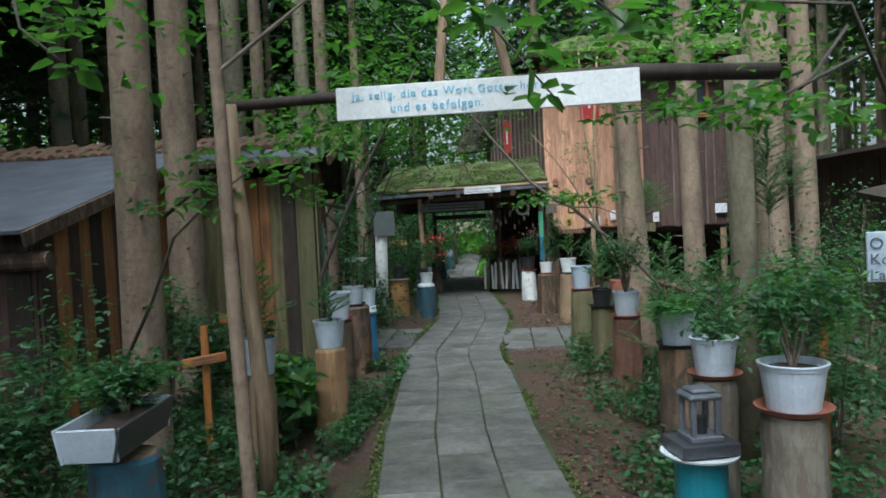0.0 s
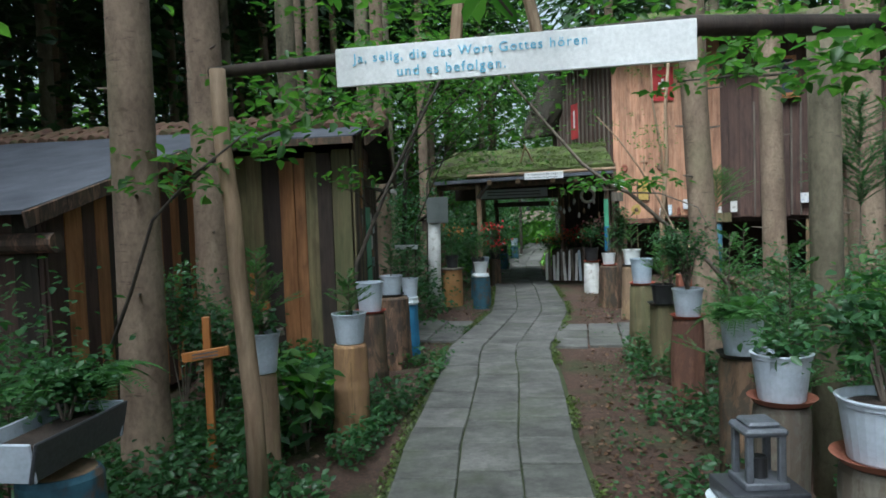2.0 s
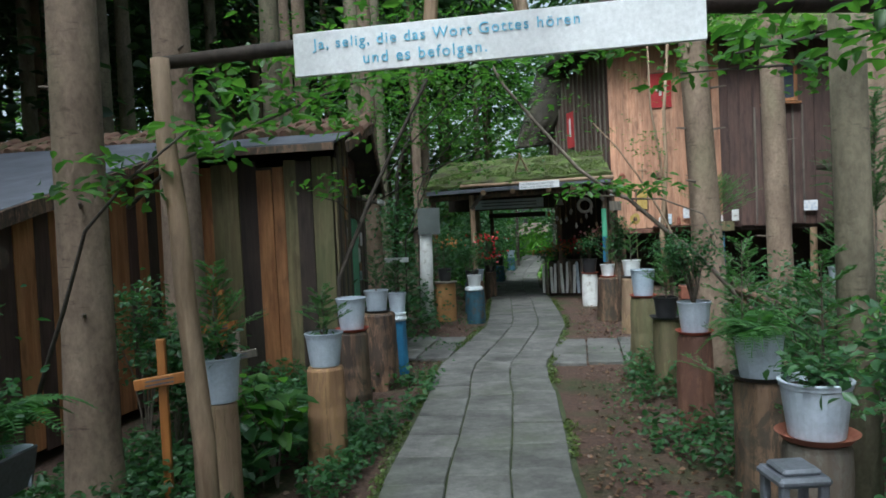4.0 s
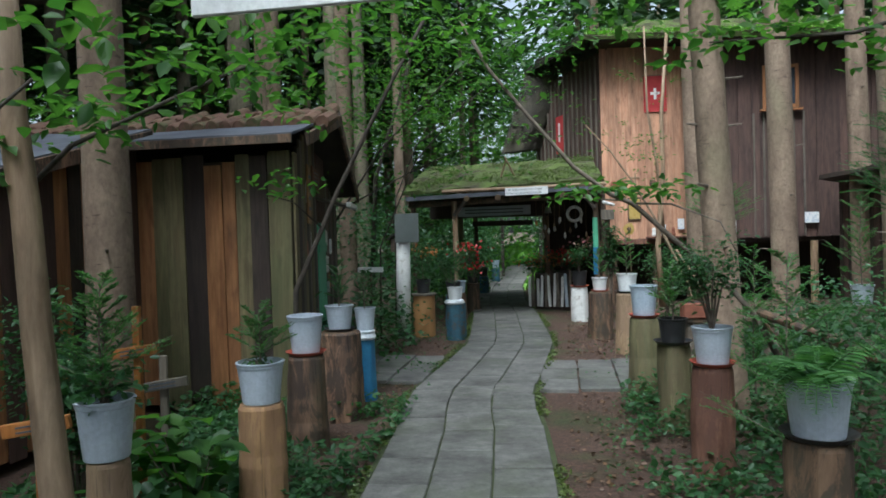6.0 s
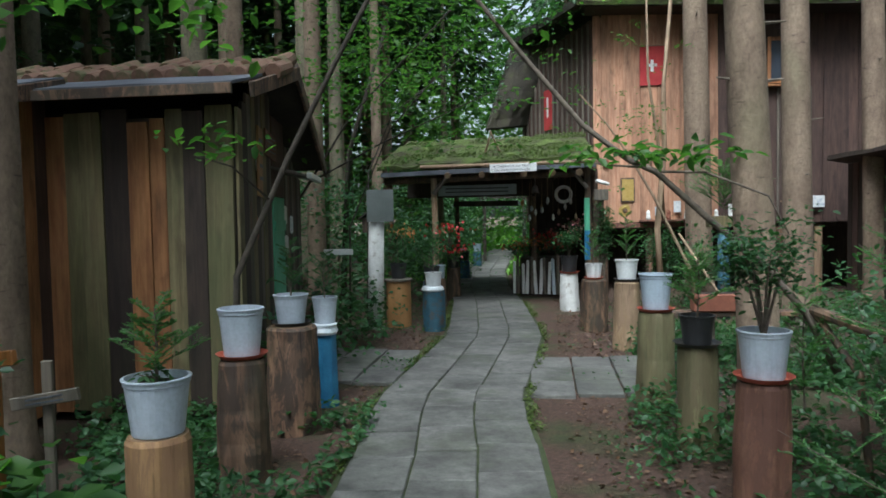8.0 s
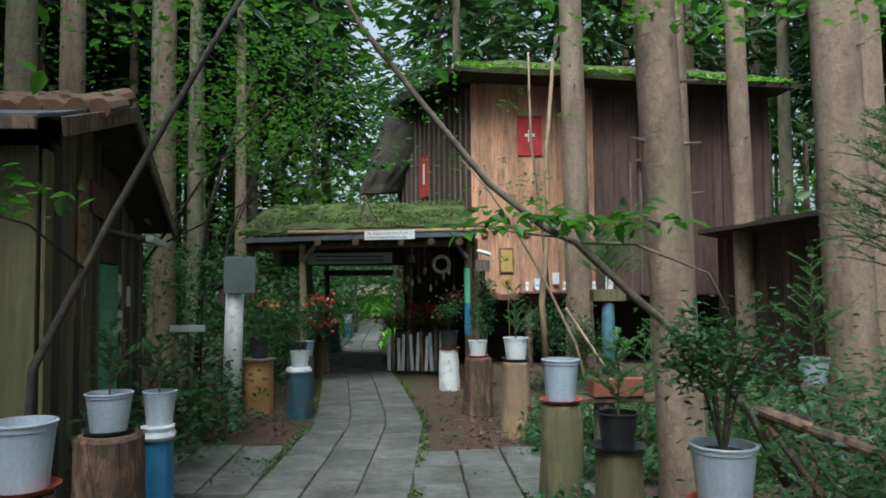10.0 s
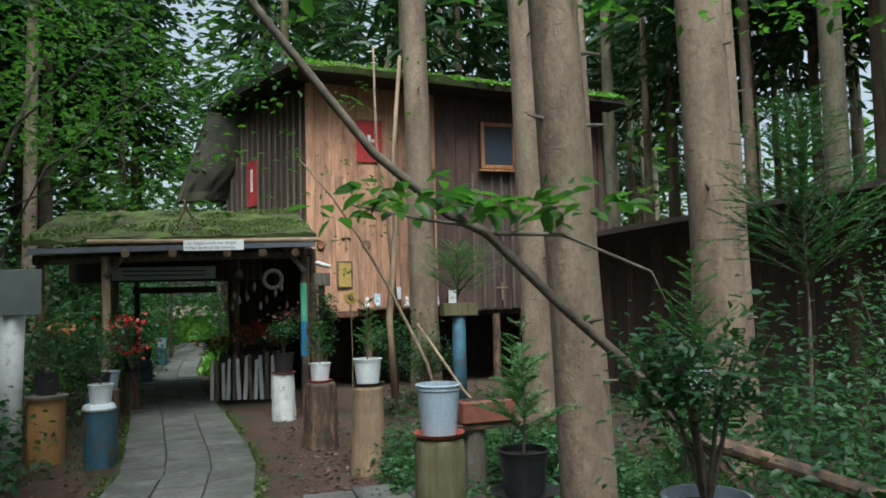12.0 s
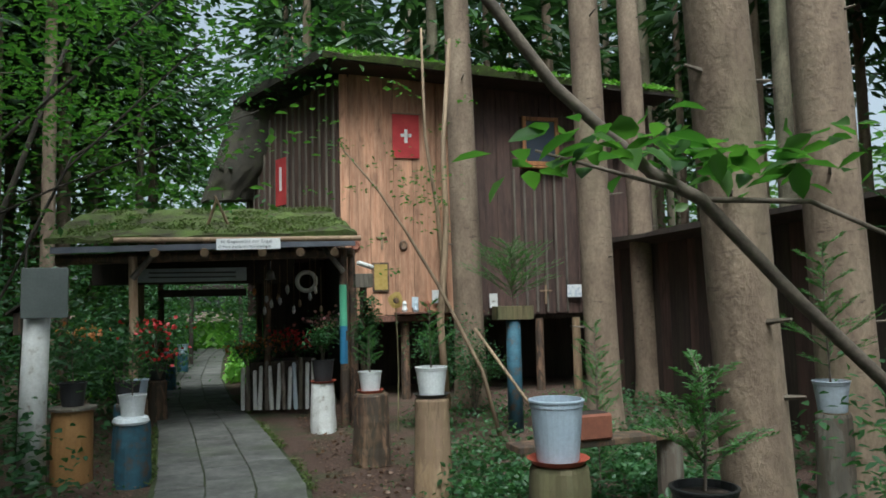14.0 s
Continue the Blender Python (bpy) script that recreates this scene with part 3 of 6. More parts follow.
# ---- gateway with the text board ----
gate = thing("gateway", "rustic gateway of peeled poles over the path", "gateway", (0, 0, 0))
part("post", tube([(-0.86, 5.15, -0.05), (-0.865, 5.14, 0.6), (-0.9, 5.12, 1.2), (-0.905, 5.1, 1.6), (-0.94, 5.1, 1.9), (-0.95, 5.1, 2.28)], [0.055, 0.05, 0.046, 0.043, 0.043, 0.04], 12), M["peeled"], gate, smooth=True)
part("post", tube([(2.07, 5.85, -0.05), (2.05, 5.83, 1.2), (2.02, 5.78, 2.5)], [0.085, 0.08, 0.075], 12), M["bark_green"], gate, smooth=True)
part("crossbeam", tube([(-1.03, 5.18, 2.28), (-0.5, 5.2, 2.3), (0.45, 5.21, 2.32), (1.3, 5.24, 2.345), (2.2, 5.62, 2.37)], [0.03, 0.032, 0.04, 0.048, 0.05], 12), M["dark_wood"], gate, smooth=True)
for pts in ([(0.22, 5.22, 2.3), (0.25, 5.22, 2.6), (0.33, 5.22, 3.2)], [(0.62, 5.22, 2.32), (0.56, 5.22, 2.6), (0.43, 5.22, 3.2)]):
    part("stay_pole", tube(pts, [0.03, 0.028, 0.026], 9), M["peeled"], gate)
board = thing("text_board", "white painted board with pale blue hand lettering", "sign", (0.482, 5.14, 2.254), 0.0)
slope = math.degrees(math.atan2(0.012, 1.66))
part("board", cube((0, 0, 0), (1.66, 0.022, 0.182), ry=-slope, bevel=0.003), M["sign_paint"], board)


def text(body, size, at, material, parent, name="lettering", ry=0.0, rz=0.0, stretch=1.0):
    cu = bpy.data.curves.new(name, "FONT")
    cu.body, cu.size, cu.extrude, cu.space_character = body, size, 0.0015, stretch
    cu.align_x = "LEFT"
    cu.materials.append(material)
    ob = new(name, cu)
    ob.parent = parent
    ob.location, ob.rotation_euler = at, (radians(90), radians(-ry), radians(rz))
    return ob


text("Ja, selig, die das Wort Gottes h\u00f6ren", 0.062, (-0.74, -0.014, 0.012), M["blue_letter"], board, ry=slope, stretch=1.18)
text("und es befolgen.", 0.066, (-0.53, -0.014, -0.062), M["blue_letter"], board, ry=slope, stretch=1.18)


# ---- plank walls ----
PLANK = {}


def plank_mesh(key):
    if key not in PLANK:
        PLANK[key] = link("plank", cube((0, 0, 0.5), (1, 1, 1), bevel=0.03), M[key])
    return PLANK[key]


def plank_wall(parent, name, p0, p1, z0, z1, width, keys, thick=0.022, out=1, zvar=0.03, core="dark_wood", top=None, seed=3, gap=0.004, widths=()):
    """A wall of upright boards from p0 to p1, on a thin core; top(k) may give the upper edge along it."""
    g = random.Random(seed)
    a, b = Vector((*p0, 0)), Vector((*p1, 0))
    d = b - a
    length = d.length
    d.normalize()
    nrm = Vector((d.y, -d.x, 0)) * out
    ang = math.degrees(math.atan2(d.y, d.x))
    topf = top or (lambda k: z1)
    zmin = min(topf(0.0), topf(1.0), topf(0.5))
    mid = (a + b) / 2 - nrm * 0.03
    wall = part(name, cube((mid.x, mid.y, (z0 + zmin) / 2), (length - 0.02, 0.05, zmin - z0 - 0.04), rz=ang), M[core], parent)
    s, i = 0.0, 0
    while s < length - 0.02:
        w = min(widths[i] if i < len(widths) else width * g.uniform(0.75, 1.25), length - s)
        k = (s + w / 2) / length
        h0, h1 = z0 + g.uniform(-zvar, zvar), topf(k) + g.uniform(-zvar, zvar)
        key = keys[i % len(keys)] if isinstance(keys, list) else g.choice(keys)
        ob = new("plank", plank_mesh(key))
        c = a + d * (s + w / 2) + nrm * (0.008 + g.uniform(0, 0.006))
        ob.parent = wall
        ob.matrix_basis = pose(c.x, c.y, h0, 0, g.uniform(-0.3, 0.3), ang) @ Matrix.Diagonal((w - gap, thick, h1 - h0, 1))
        s += w
        i += 1
    return wall


def slab_roof(corners, thick, material, parent, name="roof", cuts=10, rough=0.03, label=""):
    """A roof plane between four corners (eave left, eave right, ridge right, ridge left), uneven on top."""
    bm = bmesh.new()
    c = [Vector(p) for p in corners]
    n = (c[1] - c[0]).cross(c[3] - c[0]).normalized()
    if n.z < 0:
        n = -n
    top, bot = [], []
    for j in range(cuts + 1):
        for i in range(cuts * 2 + 1):
            u, v = i / (cuts * 2), j / cuts
            p = (c[0] * (1 - u) + c[1] * u) * (1 - v) + (c[3] * (1 - u) + c[2] * u) * v
            h = thick + rough * noise.noise(p * 2.3) + rough * 0.5 * noise.noise(p * 7.0)
            top.append(bm.verts.new(p + n * h))
            bot.append(bm.verts.new(p))
    W = cuts * 2 + 1
    for j in range(cuts):
        for i in range(cuts * 2):
            k = j * W + i
            bm.faces.new((top[k], top[k + 1], top[k + W + 1], top[k + W]))
            bm.faces.new((bot[k], bot[k + W], bot[k + W + 1], bot[k + 1]))
    rim = [j for j in range(W)] + [W * (j + 1) - 1 for j in range(1, cuts + 1)] + [W * cuts + i for i in range(W - 2, -1, -1)] + [W * j for j in range(cuts - 1, 0, -1)]
    for a, b in zip(rim, rim[1:] + rim[:1]):
        bm.faces.new((top[a], bot[a], bot[b], top[b]))
    bmesh.ops.recalc_face_normals(bm, faces=bm.faces)
    return part(name, bm, material, parent, label)


# ---- shed beside the path ----
shed = thing("garden_shed", "low plank shed with bitumen sheet roof and clay ridge tiles", "shed")
FRONT = ["brown_wood", "orange_wood", "green_wood", "green_wood", "dark_wood", "orange_wood", "orange_wood", "green_wood", "dark_wood", "green_wood"]
plank_wall(shed, "wall", (-3.05, 8.9), (-1.5, 8.9), 0.05, 2.16, 0.17, FRONT, seed=11, zvar=0.05, widths=(0.13, 0.16, 0.12, 0.17, 0.19, 0.165, 0.115, 0.13, 0.16, 0.2))
plank_wall(shed, "wall", (-1.5, 8.9), (-1.84, 10.4), 0.0, 2.4, 0.16, ["green_wood", "dark_wood", "grey_wood"], seed=5, top=lambda k: min(2.14 + 0.72 * k, 2.72 - 0.2 * k))
plank_wall(shed, "wall", (-2.0, 11.12), (-2.3, 12.5), 0.0, 2.4, 0.15, ["dark_wood", "grey_wood", "brown_wood"], seed=6, top=lambda k: 2.2 - 0.36 * k)
part("lintel_wall", cube((-1.92, 10.76, 1.99), (0.06, 0.74, 0.72), rz=12.5), M["brown_wood"], shed)
plank_wall(shed, "wall", (-6.5, 12.5), (-2.3, 12.5), 0.0, 1.9, 0.2, ["dark_wood"], out=-1, seed=8)
plank_wall(shed, "wall", (-2.93, 6.25), (-2.93, 8.9), 0.05, 1.7, 0.19, ["brown_wood", "orange_wood", "brown_wood", "orange_wood", "dark_wood", "orange_wood"], seed=9, top=lambda k: 1.68 + 0.72 * k, zvar=0.02)
plank_wall(shed, "wall", (-6.5, 6.25), (-2.93, 6.25), 0.05, 1.66, 0.19, ["brown_wood", "dark_wood"], seed=10)
plank_wall(shed, "wall", (-6.5, 12.5), (-6.5, 6.25), 0.0, 1.45, 0.2, ["dark_wood"], seed=12)
slab_roof([(-6.7, 5.95, 1.62), (-2.82, 5.95, 1.62), (-2.82, 9.0, 2.44), (-6.7, 9.0, 2.44)], 0.03, M["sheet"], shed, "roof", 8, 0.012, "bluish bitumen sheet lean-to roof")
part("verge_board", cube((-2.8, 7.45, 1.99), (0.03, 3.15, 0.11), rx=math.degrees(math.atan2(0.82, 3.05))), M["log_dark"], shed)
slab_roof([(-6.7, 8.62, 2.3), (-1.38, 8.62, 2.3), (-1.38, 9.25, 2.47), (-6.7, 9.25, 2.47)], 0.02, M["sheet"], shed, "roof", 8, 0.01)
slab_roof([(-6.7, 9.2, 2.46), (-1.3, 9.2, 2.46), (-1.36, 9.75, 2.62), (-6.7, 9.75, 2.62)], 0.03, M["thatch"], shed, "roof", 8, 0.02)
slab_roof([(-2.08, 12.85, 2.0), (-6.7, 12.85, 2.0), (-6.7, 9.75, 2.62), (-1.36, 9.75, 2.62)], 0.03, M["thatch"], shed, "roof", 8, 0.02)
part("fascia", cube((-4.0, 8.6, 2.27), (5.25, 0.03, 0.07)), M["log_dark"], shed)
part("barge_board", cube((-1.29, 9.2, 2.42), (0.03, 1.15, 0.1), rx=16, rz=3), M["log_dark"], shed)
part("barge_board", cube((-1.7, 11.3, 2.29), (0.03, 3.2, 0.12), rx=-11.5, rz=13), M["log_dark"], shed)
tile_me = link("roof_tile", lathe([(0.06, 0), (0.066, 0.02), (0.058, 0.3), (0.05, 0.31)], 10), M["tile"])
for row, (yy, zz) in enumerate(((9.14, 2.47), (9.4, 2.56))):
    for i in range(42):
        tl = new("roof_tile", tile_me)
        tl.parent = shed
        tl.matrix_basis = pose(-1.3 - i * 0.128 - 0.06 * row, yy, zz + 0.012 * math.sin(i * 2.7 + row), -72 + 3 * math.sin(i * 1.9 + row), 0, 4 * math.sin(i * 3.3))
door = part("door", cube((-1.91, 10.76, 0.82), (0.04, 0.7, 1.6), rz=12.5), M["green_door"], shed, "mint green painted door")
for zz in (0.35, 1.35):
    part("rail", cube((-1.885, 10.766, zz), (0.02, 0.68, 0.1), rz=12.5), M["green_door"], door)
part("door_handle", cube((-1.92, 11.02, 0.9), (0.03, 0.02, 0.12)), M["metal"], door, "steel door handle")
part("rafter_log", tube([(-3.4, 6.15, 1.42), (-2.75, 6.15, 1.42)], [0.075, 0.07], 12), M["log_dark"], shed, "sawn round beam end")
part("door_canopy", cube((-1.75, 10.8, 1.84), (0.42, 0.85, 0.03), ry=14, rz=12.5), M["grey_wood"], shed)
part("gutter", cube((-1.56, 10.84, 1.8), (0.05, 0.95, 0.05), rz=12.5), M["white_paint"], shed, "white gutter strip over the door")
for yy, zz, rr, key in ((9.35, 1.45, 0.1, "log_dark"), (9.65, 1.9, 0.09, "metal"), (9.62, 1.35, 0.08, "terracotta"), (9.95, 1.45, 0.09, "paper")):
    bm = bmesh.new()
    lathe([(rr * 0.75, -0.012), (rr, 0.0), (rr * 0.75, 0.012)], 20, bm)
    w = part("wall_wreath", bm, M[key])
    w.matrix_basis = pose(-1.49 - 0.227 * (yy - 8.9), yy, zz, 0, 90, 12.8) @ Matrix.Diagonal((1.5, 0.8, 1, 1))
    tagged(w, "small round wreath hung on the shed planks", "wall decoration", "shed decorations")
for yy, zz, key in ((11.15, 1.45, "white_paint"), (11.2, 1.15, "white_paint"), (11.35, 0.95, "log_orange"), (11.6, 1.35, "paper")):
    o = part("wall_ornament", cube((-1.99 - 0.22 * (yy - 11.12), yy, zz), (0.05, 0.13, 0.2), bevel=0.02), M[key])
    tagged(o, "small pale ornament hung on the shed wall", "wall decoration", "shed decorations")


for yy, zz, w, h, key in ((9.72, 1.88, 0.2, 0.56, "log_orange"), (10.3, 2.06, 0.62, 0.22, "log_red")):
    sb = thing("writing_board", "plain wooden board with faint writing on the shed", "sign", (-1.465 - 0.227 * (yy - 8.9), yy, zz), 102.8, "shed boards")
    part("board", cube((0, 0, 0), (w, 0.02, h), ry=3), M[key], sb)
    for i in range(4):
        part("inscription", cube((0, -0.013, h * (0.3 - 0.18 * i)), (w * 0.7, 0.004, h * 0.05), bevel=0), M["ink"], sb, "unreadable line of writing")


# ---- wooden crosses ----
def cross(x, y, h, arm, zarm, rz, material, label):
    t = thing("wooden_cross", label, "cross", (x, y, -0.04), rz, "grave crosses")
    part("upright", cube((0, 0, h / 2), (0.05, 0.028, h)), material, t)
    a = part("crossbar", cube((0, -0.03, zarm), (arm, 0.028, 0.06), ry=-8), material, t)
    for i in range(2):
        part("inscription", cube((0, -0.0455, zarm + 0.01 - 0.022 * i), (arm * 0.55, 0.003, 0.007), ry=-8, bevel=0), M["ink"], a, "unreadable dark line of writing")
    return t


cross(-1.51, 5.87, 0.98, 0.3, 0.75, 8, M["cross_wood"], "varnished orange pine cross with a slanted bar")
cross(-1.6, 6.75, 1.17, 0.32, 0.92, -14, M["cross_wood"], "orange pine cross with small writing on its bar")
cross(-1.78, 7.3, 0.8, 0.32, 0.62, 12, M["grey_wood"], "weathered grey wooden cross among plants")
cross(2.38, 5.5, 1.12, 0.28, 0.95, 20, M["cross_wood"], "orange wooden cross half hidden by shrubs")


# ---- trough planter on a stump ----
stump = log(-1.08, 4.02, 0.15, 0.66, M["worn_blue"], "thick stump with worn blue paint", seed=21)
trough = thing("planter_trough", "grey plastic trough planter tipped on a stump", "planter", (-1.1, 4.02, 0.705), 94)
part("floor", cube((0, 0, 0.01), (0.5, 0.2, 0.02)), M["bucket"], trough)
for s in (-1, 1):
    # the path-facing side takes the dark granite colour, which paints in its shade
    part("long_side", cube((0, s * 0.115, 0.07), (0.54, 0.012, 0.14), rx=s * -12), M["bucket"] if s > 0 else M["lantern_stone"], trough)
    part("short_side", cube((s * 0.26, 0, 0.07), (0.012, 0.23, 0.14), ry=s * 10), M["bucket"], trough)
part("soil", cube((0, 0, 0.06), (0.5, 0.15, 0.09)), M["pot_soil"], trough)


# ---- house on stilts ----
house = thing("stilt_house", "two-storey plank house on stilts with a mossy roof", "house")
plank_wall(house, "wall", (1.52, 17.42), (3.66, 17.42), 1.24, 4.95, 0.17, ["pale_wood"], seed=31, zvar=0.01, core="pale_wood", top=lambda k: 4.9 + 0.12 * k)
plank_wall(house, "wall", (3.66, 17.45), (6.8, 17.45), 1.2, 4.95, 0.19, ["brown_wood"], seed=32, zvar=0.01, core="brown_wood", top=lambda k: 5.0 - 0.25 * k)
plank_wall(house, "wall", (0.2, 20.3), (1.51, 17.44), 2.1, 4.0, 0.14, ["brown_wood"], seed=33, core="brown_wood", top=lambda k: 4.7 + 0.15 * k)
plank_wall(house, "wall", (6.8, 17.45), (7.1, 22.2), 1.2, 4.4, 0.2, ["brown_wood"], seed=34, core="brown_wood")
plank_wall(house, "wall", (7.1, 22.2), (0.2, 22.2), 1.2, 3.6, 0.25, ["brown_wood"], seed=35, core="brown_wood")
plank_wall(house, "wall", (0.2, 22.2), (0.2, 20.3), 2.1, 4.6, 0.25, ["brown_wood"], seed=36, core="brown_wood")
batten = link("batten", cube((0, 0, 0.5), (0.035, 0.03, 1.0), bevel=0.004), M["grey_wood"])
for i in range(15):
    k = (i + 0.5) / 15
    o = new("batten", batten)
    o.parent = house
    o.matrix_basis = pose(0.2 + 1.31 * k - 0.035, 20.3 - 2.86 * k - 0.018, 2.3, 0, 0, -65.4) @ Matrix.Diagonal((1, 1, 2.3 + 0.2 * k, 1))
for i in range(6):
    o = new("batten", batten)
    o.parent = house
    o.matrix_basis = pose(4.3 + i * 0.175, 17.41, 1.22, 0, 0, 0) @ Matrix.Diagonal((1, 1, 2.3, 1))
part("floor", cube((3.9, 19.8, 1.16), (5.6, 4.6, 0.1)), M["dark_wood"], house)
part("skirt_beam", cube((2.6, 17.44, 1.18), (2.1, 0.08, 0.09)), M["log_red"], house)
for x, y, key in ((1.7, 17.5, "log_dark"), (2.5, 17.55, "log_dark"), (3.5, 17.5, "log_dark"), (4.7, 17.5, "log_dark"), (5.35, 17.5, "log_pale"), (6.7, 17.5, "log_dark"), (3.0, 21.5, "log_dark"), (6.5, 21.5, "log_dark"), (1.3, 21.5, "log_dark")):
    part("stilt", tube([(x, y, -0.05), (x, y, 1.12)], [0.07, 0.065], 10), M[key], house)
# flat dark sheet behind the stilts; the undercroft's shade is put into its colour
part("rear_wall", cube((4.0, 19.3, 0.55), (5.4, 0.05, 1.15)), M["dark_wood"], house, "dark sheet standing for the shade under the house")
slab_roof([(1.2, 16.8, 4.95), (7.1, 16.85, 4.68), (7.0, 19.7, 5.7), (2.6, 19.7, 5.9)], 0.1, M["moss"], house, "roof", 12, 0.07, "mossy roof slope over the facade")
slab_roof([(-0.6, 19.6, 3.2), (0.2, 20.1, 3.3), (0.72, 19.3, 5.02), (-0.05, 20.3, 5.1)], 0.16, M["thatch"], house, "roof", 10, 0.1, "dark overgrown hip of the side roof")
slab_roof([(-0.05, 20.3, 5.1), (1.2, 16.8, 4.95), (2.6, 19.7, 5.9), (1.2, 22.4, 5.5)], 0.12, M["thatch"], house, "roof", 12, 0.08, "dark overgrown side roof")
slab_roof([(7.1, 22.6, 3.8), (0.6, 22.6, 3.8), (2.6, 19.7, 5.9), (7.0, 19.7, 5.7)], 0.1, M["moss"], house, "roof", 8, 0.06)
part("soffit", cube((4.15, 17.12, 4.83), (5.6, 0.58, 0.05), ry=2.4), M["dark_wood"], house)
win = part("window", cube((4.77, 17.41, 3.985), (0.66, 0.05, 0.8)), M["dark_wood"], house, "small framed upper window")
part("pane", cube((4.77, 17.375, 3.985), (0.5, 0.012, 0.66), bevel=0), M["glass"], win, "dark reflecting glass pane")
for sx in (-1, 1):
    part("frame", cube((4.77 + sx * 0.285, 17.365, 3.985), (0.06, 0.04, 0.8)), M["orange_wood"], win)
    part("frame", cube((4.77, 17.365, 3.985 + sx * 0.365), (0.51, 0.04, 0.06)), M["orange_wood"], win)
part("sill", cube((4.77, 17.34, 3.55), (0.74, 0.1, 0.035)), M["orange_wood"], win)

# wall hangings
banner = thing("cross_banner", "red cloth banner with a white cross on the facade", "banner")
part("cloth", cube((2.53, 17.375, 3.98), (0.42, 0.012, 0.68), bevel=0), M["red_cloth"], banner)
part("rod", tube([(2.29, 17.370, 4.33), (2.77, 17.370, 4.33)], [0.012, 0.012], 8), M["log_pale"], banner)
part("emblem", cube((2.53, 17.365, 3.98), (0.05, 0.008, 0.21), bevel=0), M["white_paint"], banner, "white cross bar")
part("emblem", cube((2.53, 17.360, 3.99), (0.17, 0.008, 0.05), bevel=0), M["white_paint"], banner, "white cross bar")
banner2 = thing("red_banner", "narrow red cloth banner on the battened wall", "banner", (0.78, 19.03, 3.5), -65.4)
part("cloth", cube((0, -0.06, 0), (0.36, 0.012, 0.8), bevel=0), M["red_cloth"], banner2)
part("emblem", cube((0, -0.07, 0.05), (0.07, 0.008, 0.4), bevel=0), M["white_paint"], banner2, "white cross bar")
crucifix = thing("crucifix", "small wooden wall crucifix on the facade", "crucifix", (2.13, 17.380, 2.36))
part("upright", cube((0, 0, 0), (0.035, 0.02, 0.27)), M["log_pale"], crucifix)
part("crossbar", cube((0, -0.004, 0.05), (0.17, 0.02, 0.03)), M["log_pale"], crucifix)
small_cross = thing("crucifix", "small pale crucifix on the battened planks", "crucifix", (4.78, 17.38, 1.5))
part("upright", cube((0, 0, 0), (0.03, 0.02, 0.3)), M["log_pale"], small_cross)
part("crossbar", cube((0, -0.004, 0.06), (0.2, 0.02, 0.025)), M["log_pale"], small_cross)
for x in (1.73, 2.46):
    p = part("wall_plaque", lathe([(0.07, -0.015), (0.085, 0), (0.06, 0.018), (0.03, 0.01)], 18), M["terracotta"] if x < 2.0 else M["log_dark"])
    p.matrix_basis = pose(x, 17.375, 2.29, 90, 0, 0) @ Matrix.Diagonal((0.8, 1, 1, 1))
    tagged(p, "small round plaque with a face-like relief", "plaque", "facade plaques")
pic = thing("framed_notice", "framed yellowed notice hung on the facade", "picture", (2.105, 17.380, 1.81))
part("backing", cube((0, 0, 0), (0.25, 0.02, 0.44)), M["log_dark"], pic)
part("sheet", cube((0, -0.014, 0), (0.2, 0.006, 0.38), bevel=0), M["yellow"], pic, "yellowed paper")
for i, (x, z, w, h, key) in enumerate(((2.95, 1.5, 0.12, 0.2, "paper"), (2.62, 1.42, 0.1, 0.16, "blue_board"), (3.88, 1.42, 0.13, 0.22, "white_paint"), (5.27, 1.55, 0.25, 0.2, "paper"), (3.45, 1.48, 0.1, 0.14, "paper"))):
    o = part("notice", cube((x, 17.350, z), (w, 0.01, h), bevel=0), M[key])
    tagged(o, "small printed notice pinned to the planks", "notice", "facade notices")

# ---- porch with the mossy roof ----
porch = thing("porch", "open porch of rough poles with a mossy roof over the path", "porch")
slab_roof([(-1.95, 15.2, 2.12), (1.42, 15.2, 2.22), (1.3, 17.4, 2.78), (-1.85, 17.4, 2.72)], 0.06, M["moss"], porch, "roof", 12, 0.06, "thick green moss on the roof")
slab_roof([(1.3, 19.5, 2.2), (-1.85, 19.5, 2.15), (-1.85, 17.4, 2.72), (1.3, 17.4, 2.78)], 0.06, M["moss"], porch, "roof", 8, 0.05)
part("eave_pole", tube([(-1.25, 15.12, 2.16), (0.2, 15.1, 2.17), (1.45, 15.12, 2.19)], [0.03, 0.028, 0.032], 10), M["log_pale"], porch)
part("fascia", cube((-0.25, 15.24, 2.1), (3.3, 0.04, 0.07), ry=-1.5), M["sheet"], porch)
for x in (-0.85, -0.32, 0.32, 0.75, 1.15):
    part("rafter", tube([(x, 15.22, 2.03), (x, 17.4, 2.58)], [0.05, 0.045], 10), M["log_pale"], porch)
part("beam", tube([(-1.9, 15.5, 1.97), (1.4, 15.5, 2.05)], [0.06, 0.06], 10), M["log_dark"], porch)
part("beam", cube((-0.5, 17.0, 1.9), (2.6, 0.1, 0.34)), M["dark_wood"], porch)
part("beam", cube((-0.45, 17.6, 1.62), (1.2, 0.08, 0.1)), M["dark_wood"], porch)
